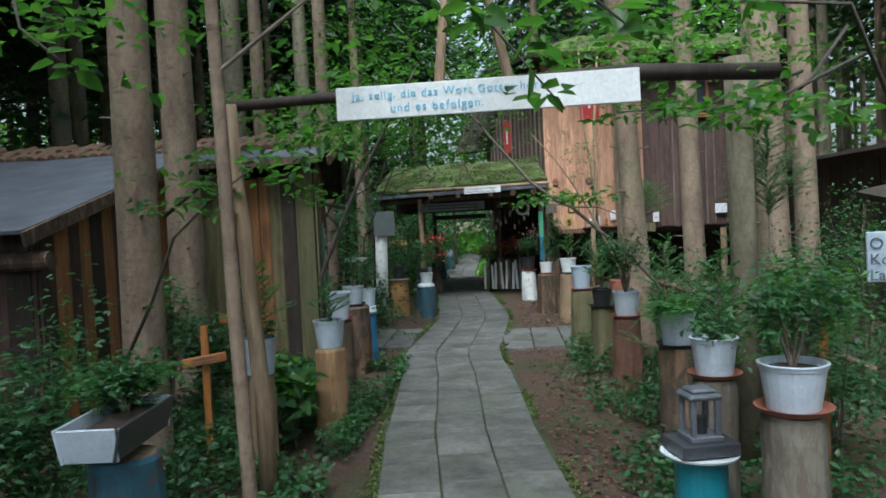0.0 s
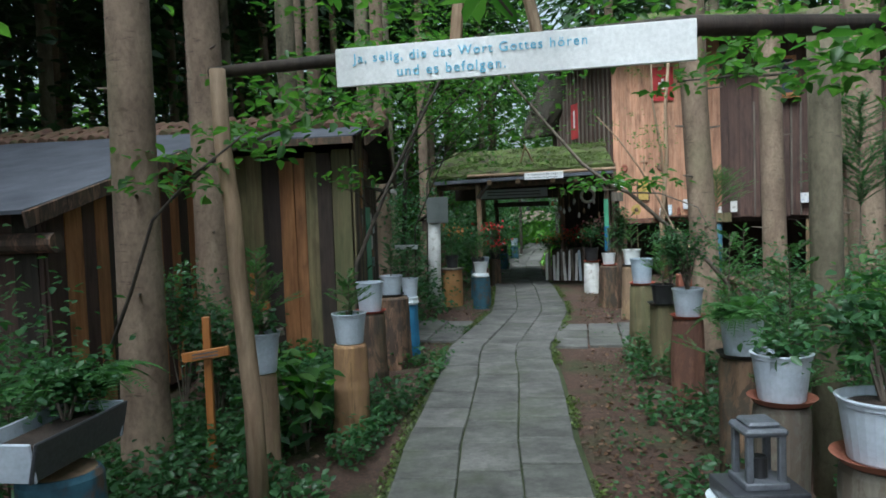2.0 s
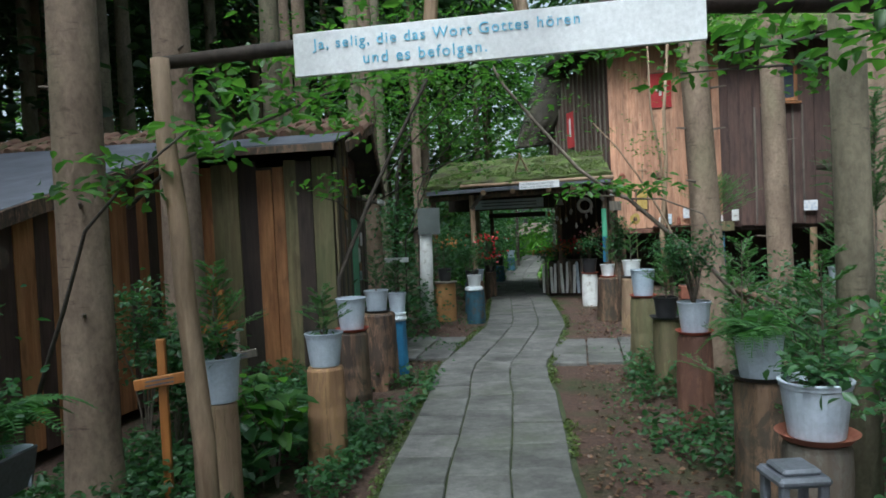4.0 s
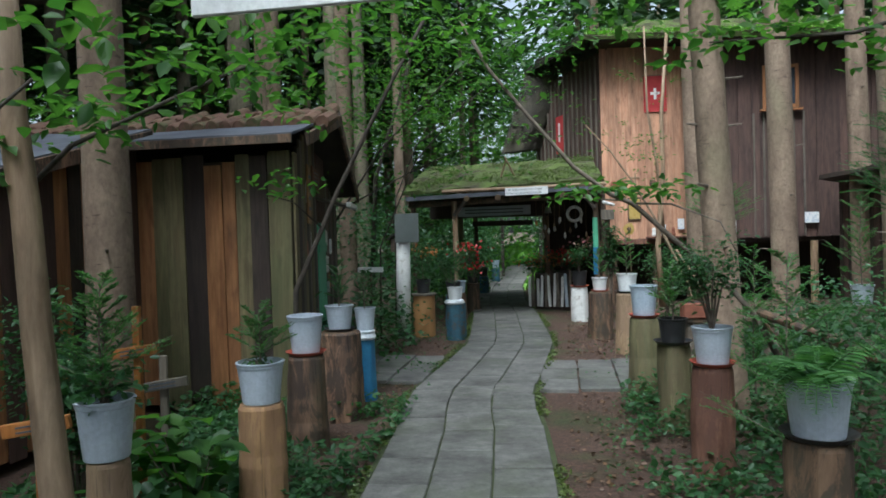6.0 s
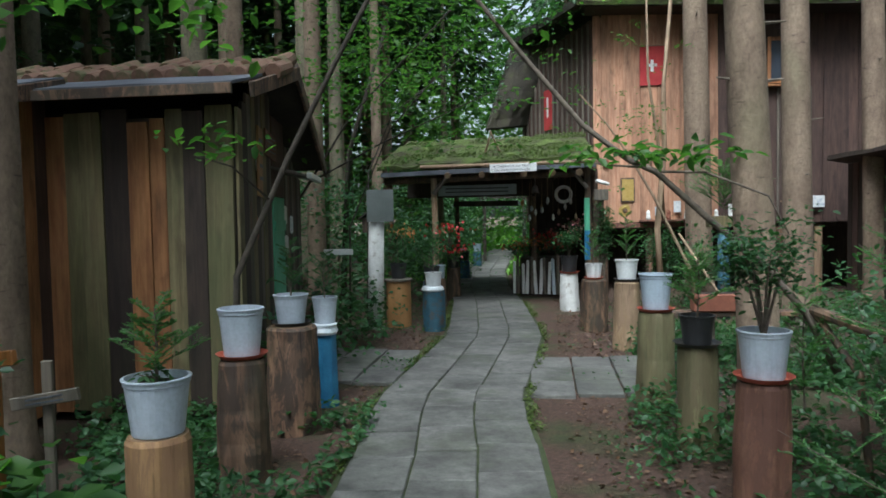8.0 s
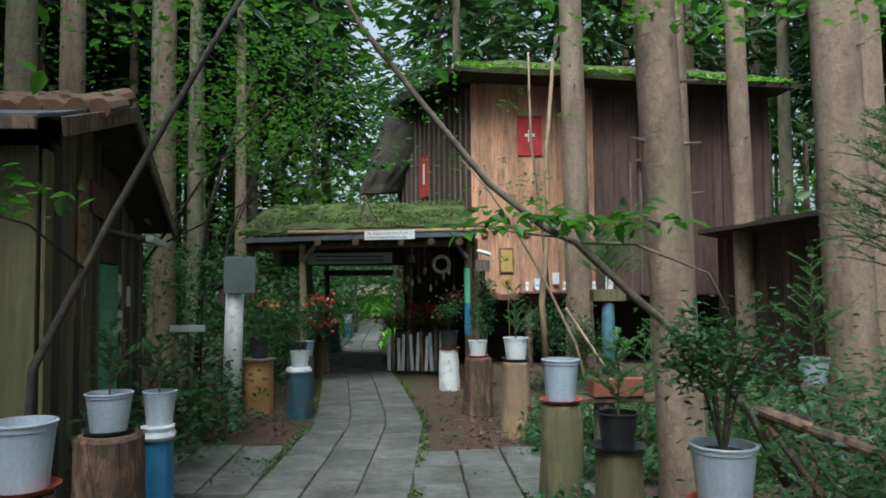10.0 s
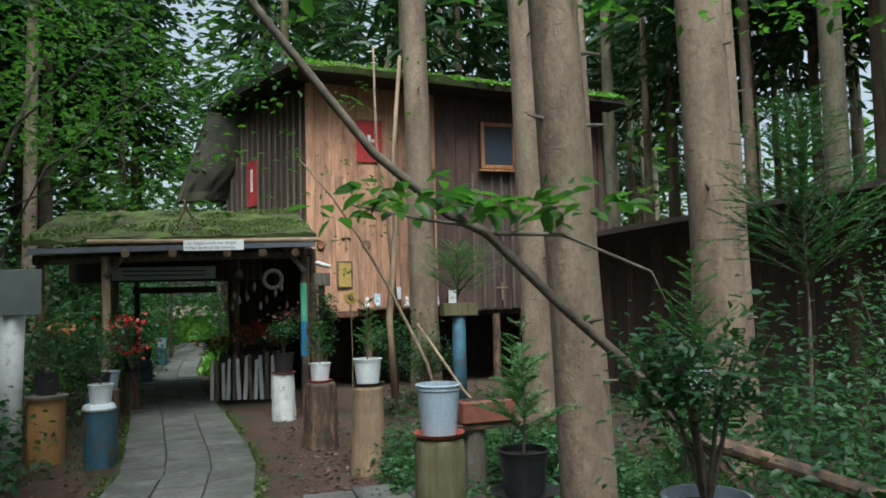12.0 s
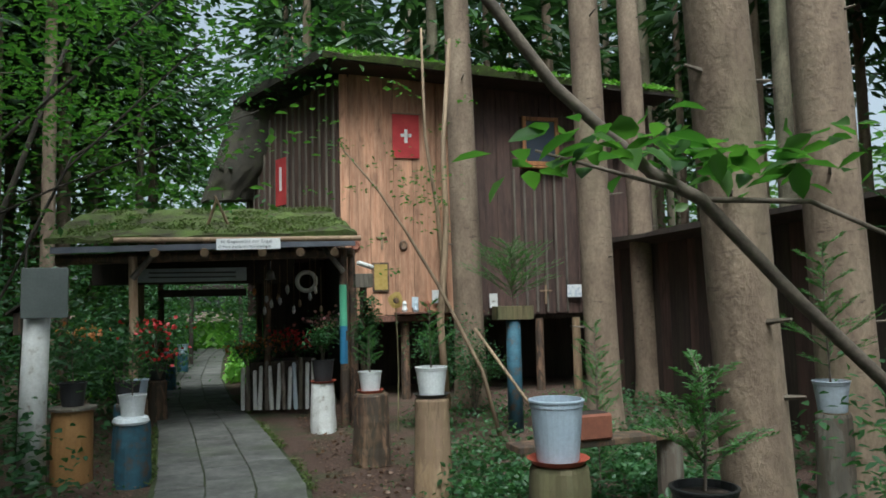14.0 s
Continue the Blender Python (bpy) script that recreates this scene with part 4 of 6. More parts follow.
for x, y, z, key in ((-1.1, 15.45, 2.0, "peeled"), (1.28, 15.45, 2.1, "log_dark"), (-1.25, 17.2, 2.3, "log_green"), (0.42, 17.2, 2.3, "log_dark"), (1.5, 17.2, 2.4, "log_dark"), (-1.2, 19.3, 2.1, "log_dark"), (0.35, 19.3, 2.1, "log_dark"), (1.4, 15.6, 2.1, "log_dark"), (-1.85, 15.6, 2.0, "log_dark")):
    part("post", tube([(x, y, -0.05), (x + 0.02, y, z * 0.5), (x, y, z)], [0.055, 0.05, 0.048], 10), M[key], porch)
part("painted_band", tube([(1.285, 15.45, 1.15), (1.28, 15.45, 1.65)], [0.054, 0.053], 10), M["green_door"], porch, "turquoise painted band")
part("painted_band", tube([(1.285, 15.45, 0.7), (1.285, 15.45, 1.15)], [0.055, 0.054], 10), M["blue_paint"], porch, "blue painted band")
part("brace", tube([(-1.1, 15.4, 1.75), (-0.8, 15.4, 2.12)], [0.04, 0.035], 8), M["grey_wood"], porch)
part("brace", tube([(1.28, 15.4, 1.8), (1.0, 15.4, 2.15)], [0.035, 0.03], 8), M["grey_wood"], porch)
part("roof_fork", tube([(-0.35, 15.9, 2.3), (-0.2, 15.7, 2.72)], [0.022, 0.015], 7), M["peeled"], porch)
part("roof_fork", tube([(-0.02, 15.9, 2.3), (-0.22, 15.7, 2.75)], [0.022, 0.015], 7), M["peeled"], porch)
# near-black panels close the right bay; the interior's shade is put into their colour
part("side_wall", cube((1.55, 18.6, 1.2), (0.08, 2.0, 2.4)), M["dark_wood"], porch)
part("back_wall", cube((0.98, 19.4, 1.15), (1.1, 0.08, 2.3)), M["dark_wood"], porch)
hb = thing("hanging_board", "slate-blue board hung under the porch beam", "sign", (-0.54, 16.835, 1.85), 0)
part("board", cube((0, 0, 0), (1.38, 0.03, 0.18), ry=-0.5), M["blue_board"], hb)
for i in range(2):
    part("inscription", cube((0, -0.018, 0.03 - 0.06 * i), (1.1, 0.004, 0.02), bevel=0), M["ink"], hb, "unreadable line of writing")
sign = thing("porch_sign", "white wooden sign with dark lettering under the moss roof", "sign", (0.166, 15.06, 2.115), 0)
part("board", cube((0, 0, 0), (0.7, 0.02, 0.125), ry=-1, bevel=0.002), M["sign_paint"], sign)
text("In Gegenwart der Engel", 0.05, (-0.3, -0.012, 0.008), M["ink"], sign, ry=1, stretch=1.15)
text("O Herr werde ich dich lobsingen", 0.044, (-0.33, -0.012, -0.048), M["ink"], sign, ry=1, stretch=0.98)
bell = thing("bell", "small grey bell hung under the porch", "bell", (0.47, 16.9, 1.78))
part("dome", lathe([(0.075, 0), (0.06, 0.03), (0.05, 0.09), (0.03, 0.125), (0.002, 0.13)], 18), M["metal"], bell)
part("hanger", tube([(0, 0, 0.12), (0, 0, 0.25)], [0.005, 0.005], 5), M["metal"], bell)
wr = part("round_wreath", tube([(0.13 * math.cos(a), 0, 0.13 * math.sin(a)) for a in [math.tau * i / 20 for i in range(21)]], [0.03] * 21, 8), M["white_paint"])
wr.location = (0.96, 16.9, 1.745)
tagged(wr, "pale round wreath hung under the porch", "wreath")
for i, (x, z) in enumerate(((0.25, 1.6), (0.41, 1.5), (0.59, 1.47), (0.69, 1.64))):
    c = thing("hanging_ornament", "small ornament hung on a string under the porch", "ornament", (x, 16.8, z), 0, "porch ornaments")
    part("string", tube([(0, 0, 0.05), (0, 0, 0.5)], [0.003, 0.003], 4), M["log_pale"], c)
    part("pendant", lathe([(0.002, -0.05), (0.03, -0.01), (0.022, 0.04), (0.004, 0.06)], 12), M["flower_orange"] if i == 0 else M["metal"], c)

# picket fence and flower trough behind it
fence = thing("picket_fence", "low whitewashed picket fence of split pales", "fence")
pales = [link("pale", lathe([(0.027, 0), (0.03, 0.25), (0.026, 0.7), (0.027, 0.95), (0.017, 0.99), (0.001, 1.0)], 9, wob=0.22, seed=k), M[key]) for k, key in enumerate(("white_paint", "log_grey", "white_paint", "blue_board"))]
for i in range(13):
    o = new("pale", pales[3] if i == 9 else pales[i % 3])
    o.parent = fence
    h = 0.57 + 0.045 * math.sin(i * 2.1) + 0.02 * math.sin(i * 5.3) + 0.007 * i
    o.matrix_basis = pose(0.1 + i * 0.075 + 0.008 * math.sin(i * 3.7), 16.8 - 0.02 * i, 0.03, 2 * math.sin(i * 2.9), 2.5 * math.sin(i * 4.0), 40 * i) @ Matrix.Diagonal((1, 1, h, 1))
for z in (0.16, 0.48):
    part("rail", cube((0.55, 16.72, z), (0.95, 0.03, 0.05), rz=-15), M["dark_wood"], fence)
flower_box = thing("flower_box", "dark wooden box crowded with flowers behind a fence", "flower box")
part("box", cube((0.66, 17.55, 0.3), (0.95, 0.7, 0.66)), M["dark_wood"], flower_box)


# ---- left side by the porch ----
wp = thing("painted_post", "leaning round post with flaking white paint", "post", (-1.57, 13.32, -0.05))
part("post", tube([(0, 0, 0), (0.01, 0, 0.7), (0.03, 0, 1.45)], [0.11, 0.105, 0.1], 16), M["white_paint"], wp, smooth=True)
panel = thing("grey_panel", "blank grey panel fixed to a painted post", "panel", (-1.457, 13.19, 1.555))
part("panel", cube((0, 0, 0), (0.35, 0.02, 0.41)), M["grey_panel"], panel)
part("bracket", cube((0, 0.04, -0.1), (0.06, 0.07, 0.05)), M["metal"], panel)
tan = thing("tan_drum", "tan painted drum with a pale rim", "drum", (-1.29, 13.455, -0.03))
part("drum_wall", lathe([(0.165, 0), (0.165, 0.3), (0.16, 0.6)], 26, wob=0.03), M["barrel_tan"], tan)
part("rim", lathe([(0.165, 0.6), (0.19, 0.605), (0.19, 0.625), (0.1, 0.63)], 26), M["log_grey"], tan)
bucket((-1.29, 13.455, 0.602), 0.22, 0.2, M["black"], "dark plastic pot on a tan drum", handle=False)
log(-0.78, 13.15, 0.13, 0.5, M["worn_blue"], "log with worn dark blue paint", seed=31)
bucket((-0.78, 13.15, 0.505), 0.22, 0.2, M["white_bucket"], "white bucket tied with plastic film", handle=False)
f2 = part("plastic_film", lathe([(0.14, 0), (0.15, 0.02), (0.135, 0.05), (0.11, 0.06)], 22, wob=0.2), M["cloth"])
f2.location = (-0.78, 13.15, 0.47)
tagged(f2, "crumpled white plastic film on a blue log", "plastic film")
for x, y, h, key, sd in ((-0.98, 14.3, 0.5, "worn_blue", 41), (-1.0, 15.1, 0.45, "log_dark", 42), (-1.15, 20.2, 0.4, "worn_blue", 43), (-1.35, 21.5, 0.4, "worn_blue", 44), (-1.5, 22.6, 0.4, "log_dark", 45), (-1.2, 24.0, 0.4, "worn_blue", 46), (-0.95, 16.6, 0.5, "log_dark", 47)):
    log(x, y, 0.12, h, M[key], "worn log stand beside the shaded path", seed=sd)
    bucket((x, y, h + 0.005), 0.24, 0.2, M["black"] if sd % 2 else M["blue_bucket"], "dark bucket of plants on a log", handle=False)
house_b = thing("bird_house", "small dark wooden bird house on a post", "bird house", (-1.75, 13.9, 0))
part("post", tube([(0, 0, -0.05), (0, 0, 1.2)], [0.04, 0.035], 8), M["log_dark"], house_b)
part("box", cube((0, 0, 1.3), (0.2, 0.2, 0.2)), M["log_dark"], house_b)
for s in (-1, 1):
    part("roof", cube((s * 0.075, 0, 1.44), (0.2, 0.28, 0.02), ry=s * 35), M["dark_wood"], house_b)
pointer = thing("pointer_sign", "small pale pointer board beside a post", "sign", (-1.85, 12.6, 0))
part("board", cube((0, 0, 1.0), (0.36, 0.02, 0.07)), M["sign_paint"], pointer)
part("stake", tube([(0, 0.03, -0.05), (0, 0.03, 1.0)], [0.018, 0.015], 6), M["log_dark"], pointer)
arch = thing("far_arch", "dark wooden arch far along the path", "arch")
for x in (-1.15, 0.05):
    part("post", cube((x, 26.0, 0.95), (0.1, 0.1, 2.0)), M["dark_wood"], arch)
part("beam", cube((-0.55, 26.0, 1.93), (1.6, 0.12, 0.1)), M["dark_wood"], arch)
cam_post = thing("ivy_post", "post overgrown with ivy and topped by a white lamp", "post", (1.45, 15.0, 0))
part("post", tube([(0, 0, -0.05), (0.0, 0, 1.75)], [0.045, 0.04], 8), M["log_dark"], cam_post)
part("box", cube((0, 0, 1.68), (0.2, 0.16, 0.16)), M["grey_wood"], cam_post)
part("lamp", cube((0.02, -0.04, 1.86), (0.2, 0.1, 0.05), ry=18, bevel=0.015), M["white_paint"], cam_post, "white solar lamp")

sf = thing("sunflower_ornament", "yellow sunflower ornament on a thin stake", "ornament", (1.75, 14.6, 0))
part("stake", tube([(0, 0, -0.05), (0.02, 0, 0.7), (0, 0, 1.42)], [0.008, 0.007, 0.006], 6), M["log_green"], sf)
sfh = part("petals", lathe([(0.03, -0.012), (0.085, 0.0), (0.05, 0.008), (0.03, 0.004)], 16, wob=0.3), M["yellow"], sf)
sfh.matrix_basis = pose(0, -0.02, 1.44, 90, 0, 0)
sfc = part("seed_head", lathe([(0.035, 0.0), (0.032, 0.014), (0.001, 0.018)], 14), M["log_dark"], sf, "dark round seed head")
sfc.matrix_basis = pose(0, -0.02, 1.44, 90, 0, 0)

# keepsakes along the foot of the facade and in the porch
for i, (x, y, z, key) in enumerate(((2.45, 17.32, 1.275, "white_paint"), (2.62, 17.3, 1.275, "blue_board"), (3.1, 17.32, 1.275, "white_paint"), (3.6, 17.3, 1.275, "white_paint"), (2.8, 17.3, 1.275, "terracotta"))):
    v = part("keepsake", lathe([(0.03, 0), (0.045, 0.03), (0.03, 0.09), (0.035, 0.13), (0.015, 0.17)], 14), M[key])
    v.location = (x, y, z)
    tagged(v, "small keepsake figure shape on a ledge", "ornament", "facade keepsakes")
ledge = part("wall_ledge", cube((3.0, 17.33, 1.26), (1.4, 0.14, 0.03)), M["log_red"])
tagged(ledge, "narrow reddish ledge along the facade foot", "shelf")
for i in range(9):
    x = 0.38 + 0.1 * i
    c = thing("hanging_ornament", "small ornament hung on a string under the porch", "ornament", (x, 16.6 + 0.25 * (i % 3), 1.35 + 0.09 * ((i * 5) % 4)), 0, "porch ornaments")
    part("string", tube([(0, 0, 0.05), (0, 0, 0.6)], [0.003, 0.003], 4), M["log_pale"], c)
    part("pendant", lathe([(0.002, -0.06), (0.026, -0.02), (0.018, 0.04), (0.004, 0.06)], 12), M[("metal", "white_paint", "log_pale")[i % 3]], c)

# ---- right fence wall and details ----
rw = thing("boundary_shed", "long dark plank shed with a low roof", "shed")
plank_wall(rw, "wall", (5.5, 16.6), (5.5, 4.0), -0.03, 2.2, 0.2, ["dark_wood", "brown_wood", "dark_wood"], out=1, seed=51)
slab_roof([(5.15, 16.6, 2.2), (5.15, 4.0, 2.2), (6.9, 4.0, 1.85), (6.9, 16.6, 1.85)], 0.05, M["dark_wood"], rw, "roof", 8, 0.05)
plank_wall(rw, "wall", (6.9, 4.0), (6.9, 16.6), -0.03, 1.82, 0.3, ["dark_wood"], out=1, seed=52)
plank_wall(rw, "wall", (5.5, 4.0), (6.9, 4.0), -0.03, 1.8, 0.2, ["dark_wood"], out=1, seed=53)
plank_wall(rw, "wall", (6.9, 16.6), (5.5, 16.6), -0.03, 1.8, 0.2, ["dark_wood"], out=1, seed=54)
hut = thing("dark_hut", "dark little roofed hut among shrubs", "hut", (3.95, 6.6, 0.2))
for sx in (-0.35, 0.35):
    part("post", cube((sx, 0, 0.75), (0.07, 0.07, 1.6)), M["dark_wood"], hut)
slab_roof([(-0.62, -0.4, 1.3), (0.7, -0.4, 1.62), (0.7, 0.5, 1.75), (-0.62, 0.5, 1.4)], 0.05, M["dark_wood"], hut, "roof", 5, 0.03)
part("back", cube((0.1, 0.3, 0.75), (0.8, 0.04, 1.4)), M["dark_wood"], hut)
lt = thing("letter_board", "pale board with dark blue hand lettering", "sign", (2.42, 4.7, 0.13), -12)
part("board", cube((0, 0, 1.18), (0.32, 0.02, 0.24), bevel=0.003), M["blue_bucket"], lt)
part("stake", tube([(0, 0.03, -0.05), (0, 0.03, 1.1)], [0.018, 0.018], 6), M["log_dark"], lt)
text("O Li", 0.075, (-0.15, -0.013, 1.22), M["ink"], lt)
text("Kom", 0.075, (-0.15, -0.013, 1.145), M["ink"], lt)
text("La\u00df e", 0.075, (-0.15, -0.013, 1.07), M["ink"], lt)
slat = part("weathered_lath", cube((2.38, 5.42, 1.07), (0.055, 0.02, 0.4), ry=-28), M["grey_wood"])
tagged(slat, "pale weathered slat leaning against a cross", "slat")
bp = thing("blue_post", "worn blue post carrying a planter box", "post", (2.99, 14.2, 0))
part("post", tube([(0, 0, -0.05), (0, 0, 1.2)], [0.085, 0.08], 14), M["worn_blue"], bp, smooth=True)
part("planter", cube((0, 0, 1.275), (0.42, 0.2, 0.15)), M["green_wood"], bp, "mossy planter box")
for x, y in ((2.14, 10.9),):
    pb = thing("terracotta_box", "terracotta coloured plastic flower box", "planter", (x, y, 0.52), 4, "flower boxes")
    part("box", cube((0, 0, 0.08), (0.42, 0.17, 0.16), bevel=0.012), M["terracotta"], pb)
    part("soil", cube((0, 0, 0.155), (0.38, 0.13, 0.02)), M["pot_soil"], pb)
bench = thing("plank_bench", "low weathered plank bench on log feet", "bench", (2.35, 10.95, 0), 4)
part("seat", cube((0, 0, 0.495), (1.3, 0.2, 0.04)), M["log_dark"], bench)
for sx in (-0.3, 0.5):
    part("foot", tube([(sx, 0, -0.05), (sx, 0, 0.475)], [0.09, 0.085], 12), M["log_grey"], bench)
rail = part("pole_rail", tube([(2.02, 8.2, 0.89), (2.32, 7.7, 0.77), (3.4, 7.0, 0.25)], [0.03, 0.03, 0.025], 9), M["log_dark"])
tagged(rail, "loose peeled pole lying across shrubs", "pole")
rail = part("pole_rail", tube([(2.02, 8.2, 0.89), (2.18, 8.0, 0.58), (2.2, 7.9, -0.03)], [0.02, 0.02, 0.02], 9), M["log_dark"])
tagged(rail, "short peeled pole leaning beside a trunk", "pole")


# ---- trees ----
def spruce_trunk(x, y, r, h=15.0, material="bark_pine", lean=(0.0, 0.0), label="straight spruce trunk with rough reddish bark", stubs=10, seed=0, name="spruce"):
    g = random.Random(seed)
    t = thing(name, label, "tree", (x, y, -0.06), 0, "spruces along the path")
    rows = [(r * 1.55, 0), (r * 1.18, 0.18), (r * 1.06, 0.5), (r, 1.2), (r * 0.97, 2.2), (r * 0.93, 3.5), (r * 0.85, 6), (r * 0.6, 10), (r * 0.25, h)]
    bm = lathe(rows, 24, wob=0.07, seed=seed)
    bmesh.ops.transform(bm, matrix=Matrix.Shear("XY", 4, lean), verts=bm.verts)
    part("trunk", bm, M[material], t, smooth=True)
    bm = bmesh.new()
    for i in range(stubs):
        z, a, l = g.uniform(1.0, 6.5), g.uniform(0, math.tau), g.uniform(0.04, 0.16)
        c = Vector((lean[0] * z, lean[1] * z, z))
        d = Vector((math.cos(a), math.sin(a), 0.1))
        tube([c + d * r * 0.8, c + d * (r + l)], [0.014, 0.006], 5, bm)
    part("dead_twig", bm, M["twig"], t)["kind"] = "stuff"
    return t


spruce_trunk(-1.88, 5.75, 0.135, seed=1, lean=(0.01, 0))
spruce_trunk(-2.5, 7.85, 0.165, seed=2)
spruce_trunk(2.0, 9.0, 0.125, material="bark_pine", seed=3, lean=(-0.045, 0), label="slender spruce trunk with greenish bark")
spruce_trunk(3.04, 15.95, 0.2, seed=4, lean=(-0.015, 0), label="spruce trunk standing before the house")
spruce_trunk(3.72, 13.5, 0.17, seed=5, lean=(-0.02, 0))
spruce_trunk(5.45, 15.5, 0.165, seed=6, lean=(-0.02, 0))
spruce_trunk(3.98, 10.58, 0.19, seed=7, lean=(-0.03, 0))
spruce_trunk(4.66, 11.3, 0.15, seed=8, lean=(-0.02, 0))

# thin stems of young deciduous trees
sap = thing("sapling_stem", "thin brown stem of a young tree beside the path", "tree", (0, 0, 0))
part("stem", tube([(0.03, 2.55, -0.05), (0.02, 2.55, 0.8), (0.0, 2.56, 1.4), (-0.01, 2.55, 2.2), (0.01, 2.53, 3.4)], [0.017, 0.016, 0.015, 0.013, 0.008], 9), M["bark_pine"], sap, smooth=True)
for z, a in ((1.9, 0.4), (2.3, 2.6), (2.7, 4.4)):
    part("twig", tube([(0.0, 2.55, z), (0.3 * math.cos(a), 2.55 + 0.3 * math.sin(a), z + 0.25)], [0.006, 0.002], 6), M["twig"], sap)


def limb_tree(name, label, limbs, tips, count, spread, leaf, material="leaf", bark="limb_dark", flat=0.35):
    t = thing(name, label, "tree")
    for pts, r0, r1 in limbs:
        k = len(pts)
        part("limb", tube(pts, [r0 + (r1 - r0) * i / (k - 1) for i in range(k)], 8), M[bark], t, smooth=True)
    p, al, no, ln, w = sprays(tips, count, spread, leaf, flat)
    ob = new("crown", leaf_mesh("crown", p, al, no, ln, w, M[material]))
    ob.parent = t
    return t


def along(pts, n, jitter):
    pts = [np.array(p, float) for p in pts]
    out = []
    for i in range(n):
        k = (i + 0.5) / n * (len(pts) - 1)
        j = min(int(k), len(pts) - 2)
        out.append(pts[j] + (pts[j + 1] - pts[j]) * (k - j) + rng.normal(size=3) * jitter)
    return out


# the branch that slants across the view to the house
B1 = [(2.15, 8.2, 0.55), (1.99, 8.2, 0.87), (1.75, 8.2, 1.16), (1.48, 8.2, 1.39), (1.21, 8.2, 1.645), (1.07, 8.2, 1.71), (0.82, 8.2, 1.91), (0.5, 8.2, 2.3), (0.25, 8.2, 2.62), (0.05, 8.25, 3.0)]
limb_tree("leaning_beech", "leaning young beech stem with bright leaves",
          [(B1, 0.021, 0.012), ([(1.21, 8.2, 1.645), (1.45, 8.1, 1.63), (1.75, 8.05, 1.5), (1.85, 8.05, 1.3)], 0.008, 0.004), ([(1.15, 8.2, 1.67), (0.95, 8.1, 1.68), (0.7, 8.05, 1.72)], 0.007, 0.003)],
          along([(0.72, 8.1, 1.72), (1.15, 8.15, 1.74), (1.6, 8.1, 1.72)], 26, (0.05, 0.1, 0.035)) + along([(0.45, 8.2, 2.4), (0.05, 8.2, 3.0)], 12, (0.25, 0.25, 0.12)),
          5, 0.075, 0.08, "leaf", "twig")
# branch on the shed side, rising to the right
B2 = [(-1.42, 8.6, 0.0), (-1.4, 8.65, 1.05), (-1.22, 8.75, 1.5), (-1.08, 8.8, 1.83), (-0.85, 8.8, 2.25), (-0.6, 8.8, 2.69), (-0.3, 8.8, 3.2)]
limb_tree("leaning_sapling", "dark slanting sapling beside the shed", [(B2, 0.024, 0.014), ([(-1.2, 8.75, 1.55), (-1.3, 8.4, 1.75), (-1.4, 8.1, 1.8)], 0.008, 0.003)],
          along([(-1.45, 8.2, 1.85), (-1.1, 8.5, 1.8)], 5, (0.1, 0.1, 0.05)) + along([(-1.5, 7.6, 2.75), (-0.4, 7.8, 2.85), (0.6, 8.0, 2.95)], 20, (0.25, 0.35, 0.1)), 10, 0.09, 0.085)
# curved twig by the first spruce
B3 = [(-1.75, 5.2, 0.75), (-1.6, 5.1, 0.95), (-1.42, 5.0, 1.2), (-1.25, 4.95, 1.55), (-1.0, 4.9, 1.75), (-0.7, 4.9, 1.95)]
limb_tree("low_beech_branch", "thin curved branch with bluish green leaves", [(B3, 0.012, 0.005)],
          along([(-1.5, 5.1, 1.72), (-0.9, 4.95, 1.85), (-0.35, 4.9, 2.0)], 22, (0.1, 0.15, 0.06)), 8, 0.055, 0.075, "leaf")
# leaves hanging over the gateway and close to the eye
limb_tree("overhanging_beech", "overhanging beech branches with fresh leaves",
          [([(3.2, 6.2, 3.4), (2.2, 5.2, 2.9), (1.2, 4.2, 2.6), (0.6, 3.4, 2.5)], 0.03, 0.006), ([(2.6, 5.6, 2.6), (2.1, 4.9, 2.2), (1.85, 4.7, 2.0)], 0.012, 0.004), ([(-2.5, 4.5, 3.0), (-1.6, 3.9, 2.55), (-0.7, 3.3, 2.4)], 0.02, 0.004),
           ([(0.42, 3.6, 3.0), (0.75, 3.2, 2.25), (0.9, 3.05, 2.05)], 0.01, 0.003)],
          along([(0.7, 3.1, 2.28), (0.78, 3.1, 2.12), (0.9, 3.05, 1.98)], 3, (0.04, 0.06, 0.03)) + along([(1.5, 4.4, 2.0), (1.9, 4.6, 2.02), (2.2, 4.8, 2.0)], 10, (0.08, 0.2, 0.05)),
          5, 0.06, 0.085)
limb_tree("overhead_beech_crown", "spreading beech canopy over the path", [([(-2.4, 4.6, 0.0), (-2.3, 4.6, 2.0), (-1.8, 4.4, 3.2), (-0.6, 4.6, 3.8)], 0.05, 0.015), ([(-1.9, 4.4, 3.0), (0.6, 5.6, 3.4), (2.5, 6.6, 3.4)], 0.03, 0.008)],
          along([(-1.9, 4.4, 2.62), (-0.9, 4.3, 2.7)], 14, (0.3, 0.3, 0.12)) + along([(-0.5, 4.8, 2.85), (1.0, 5.4, 3.0), (2.6, 6.2, 3.0)], 46, (0.4, 0.5, 0.18)) + along([(0.9, 6.5, 2.84), (2.5, 6.8, 2.86)], 26, (0.2, 0.3, 0.06)), 14, 0.13, 0.085)
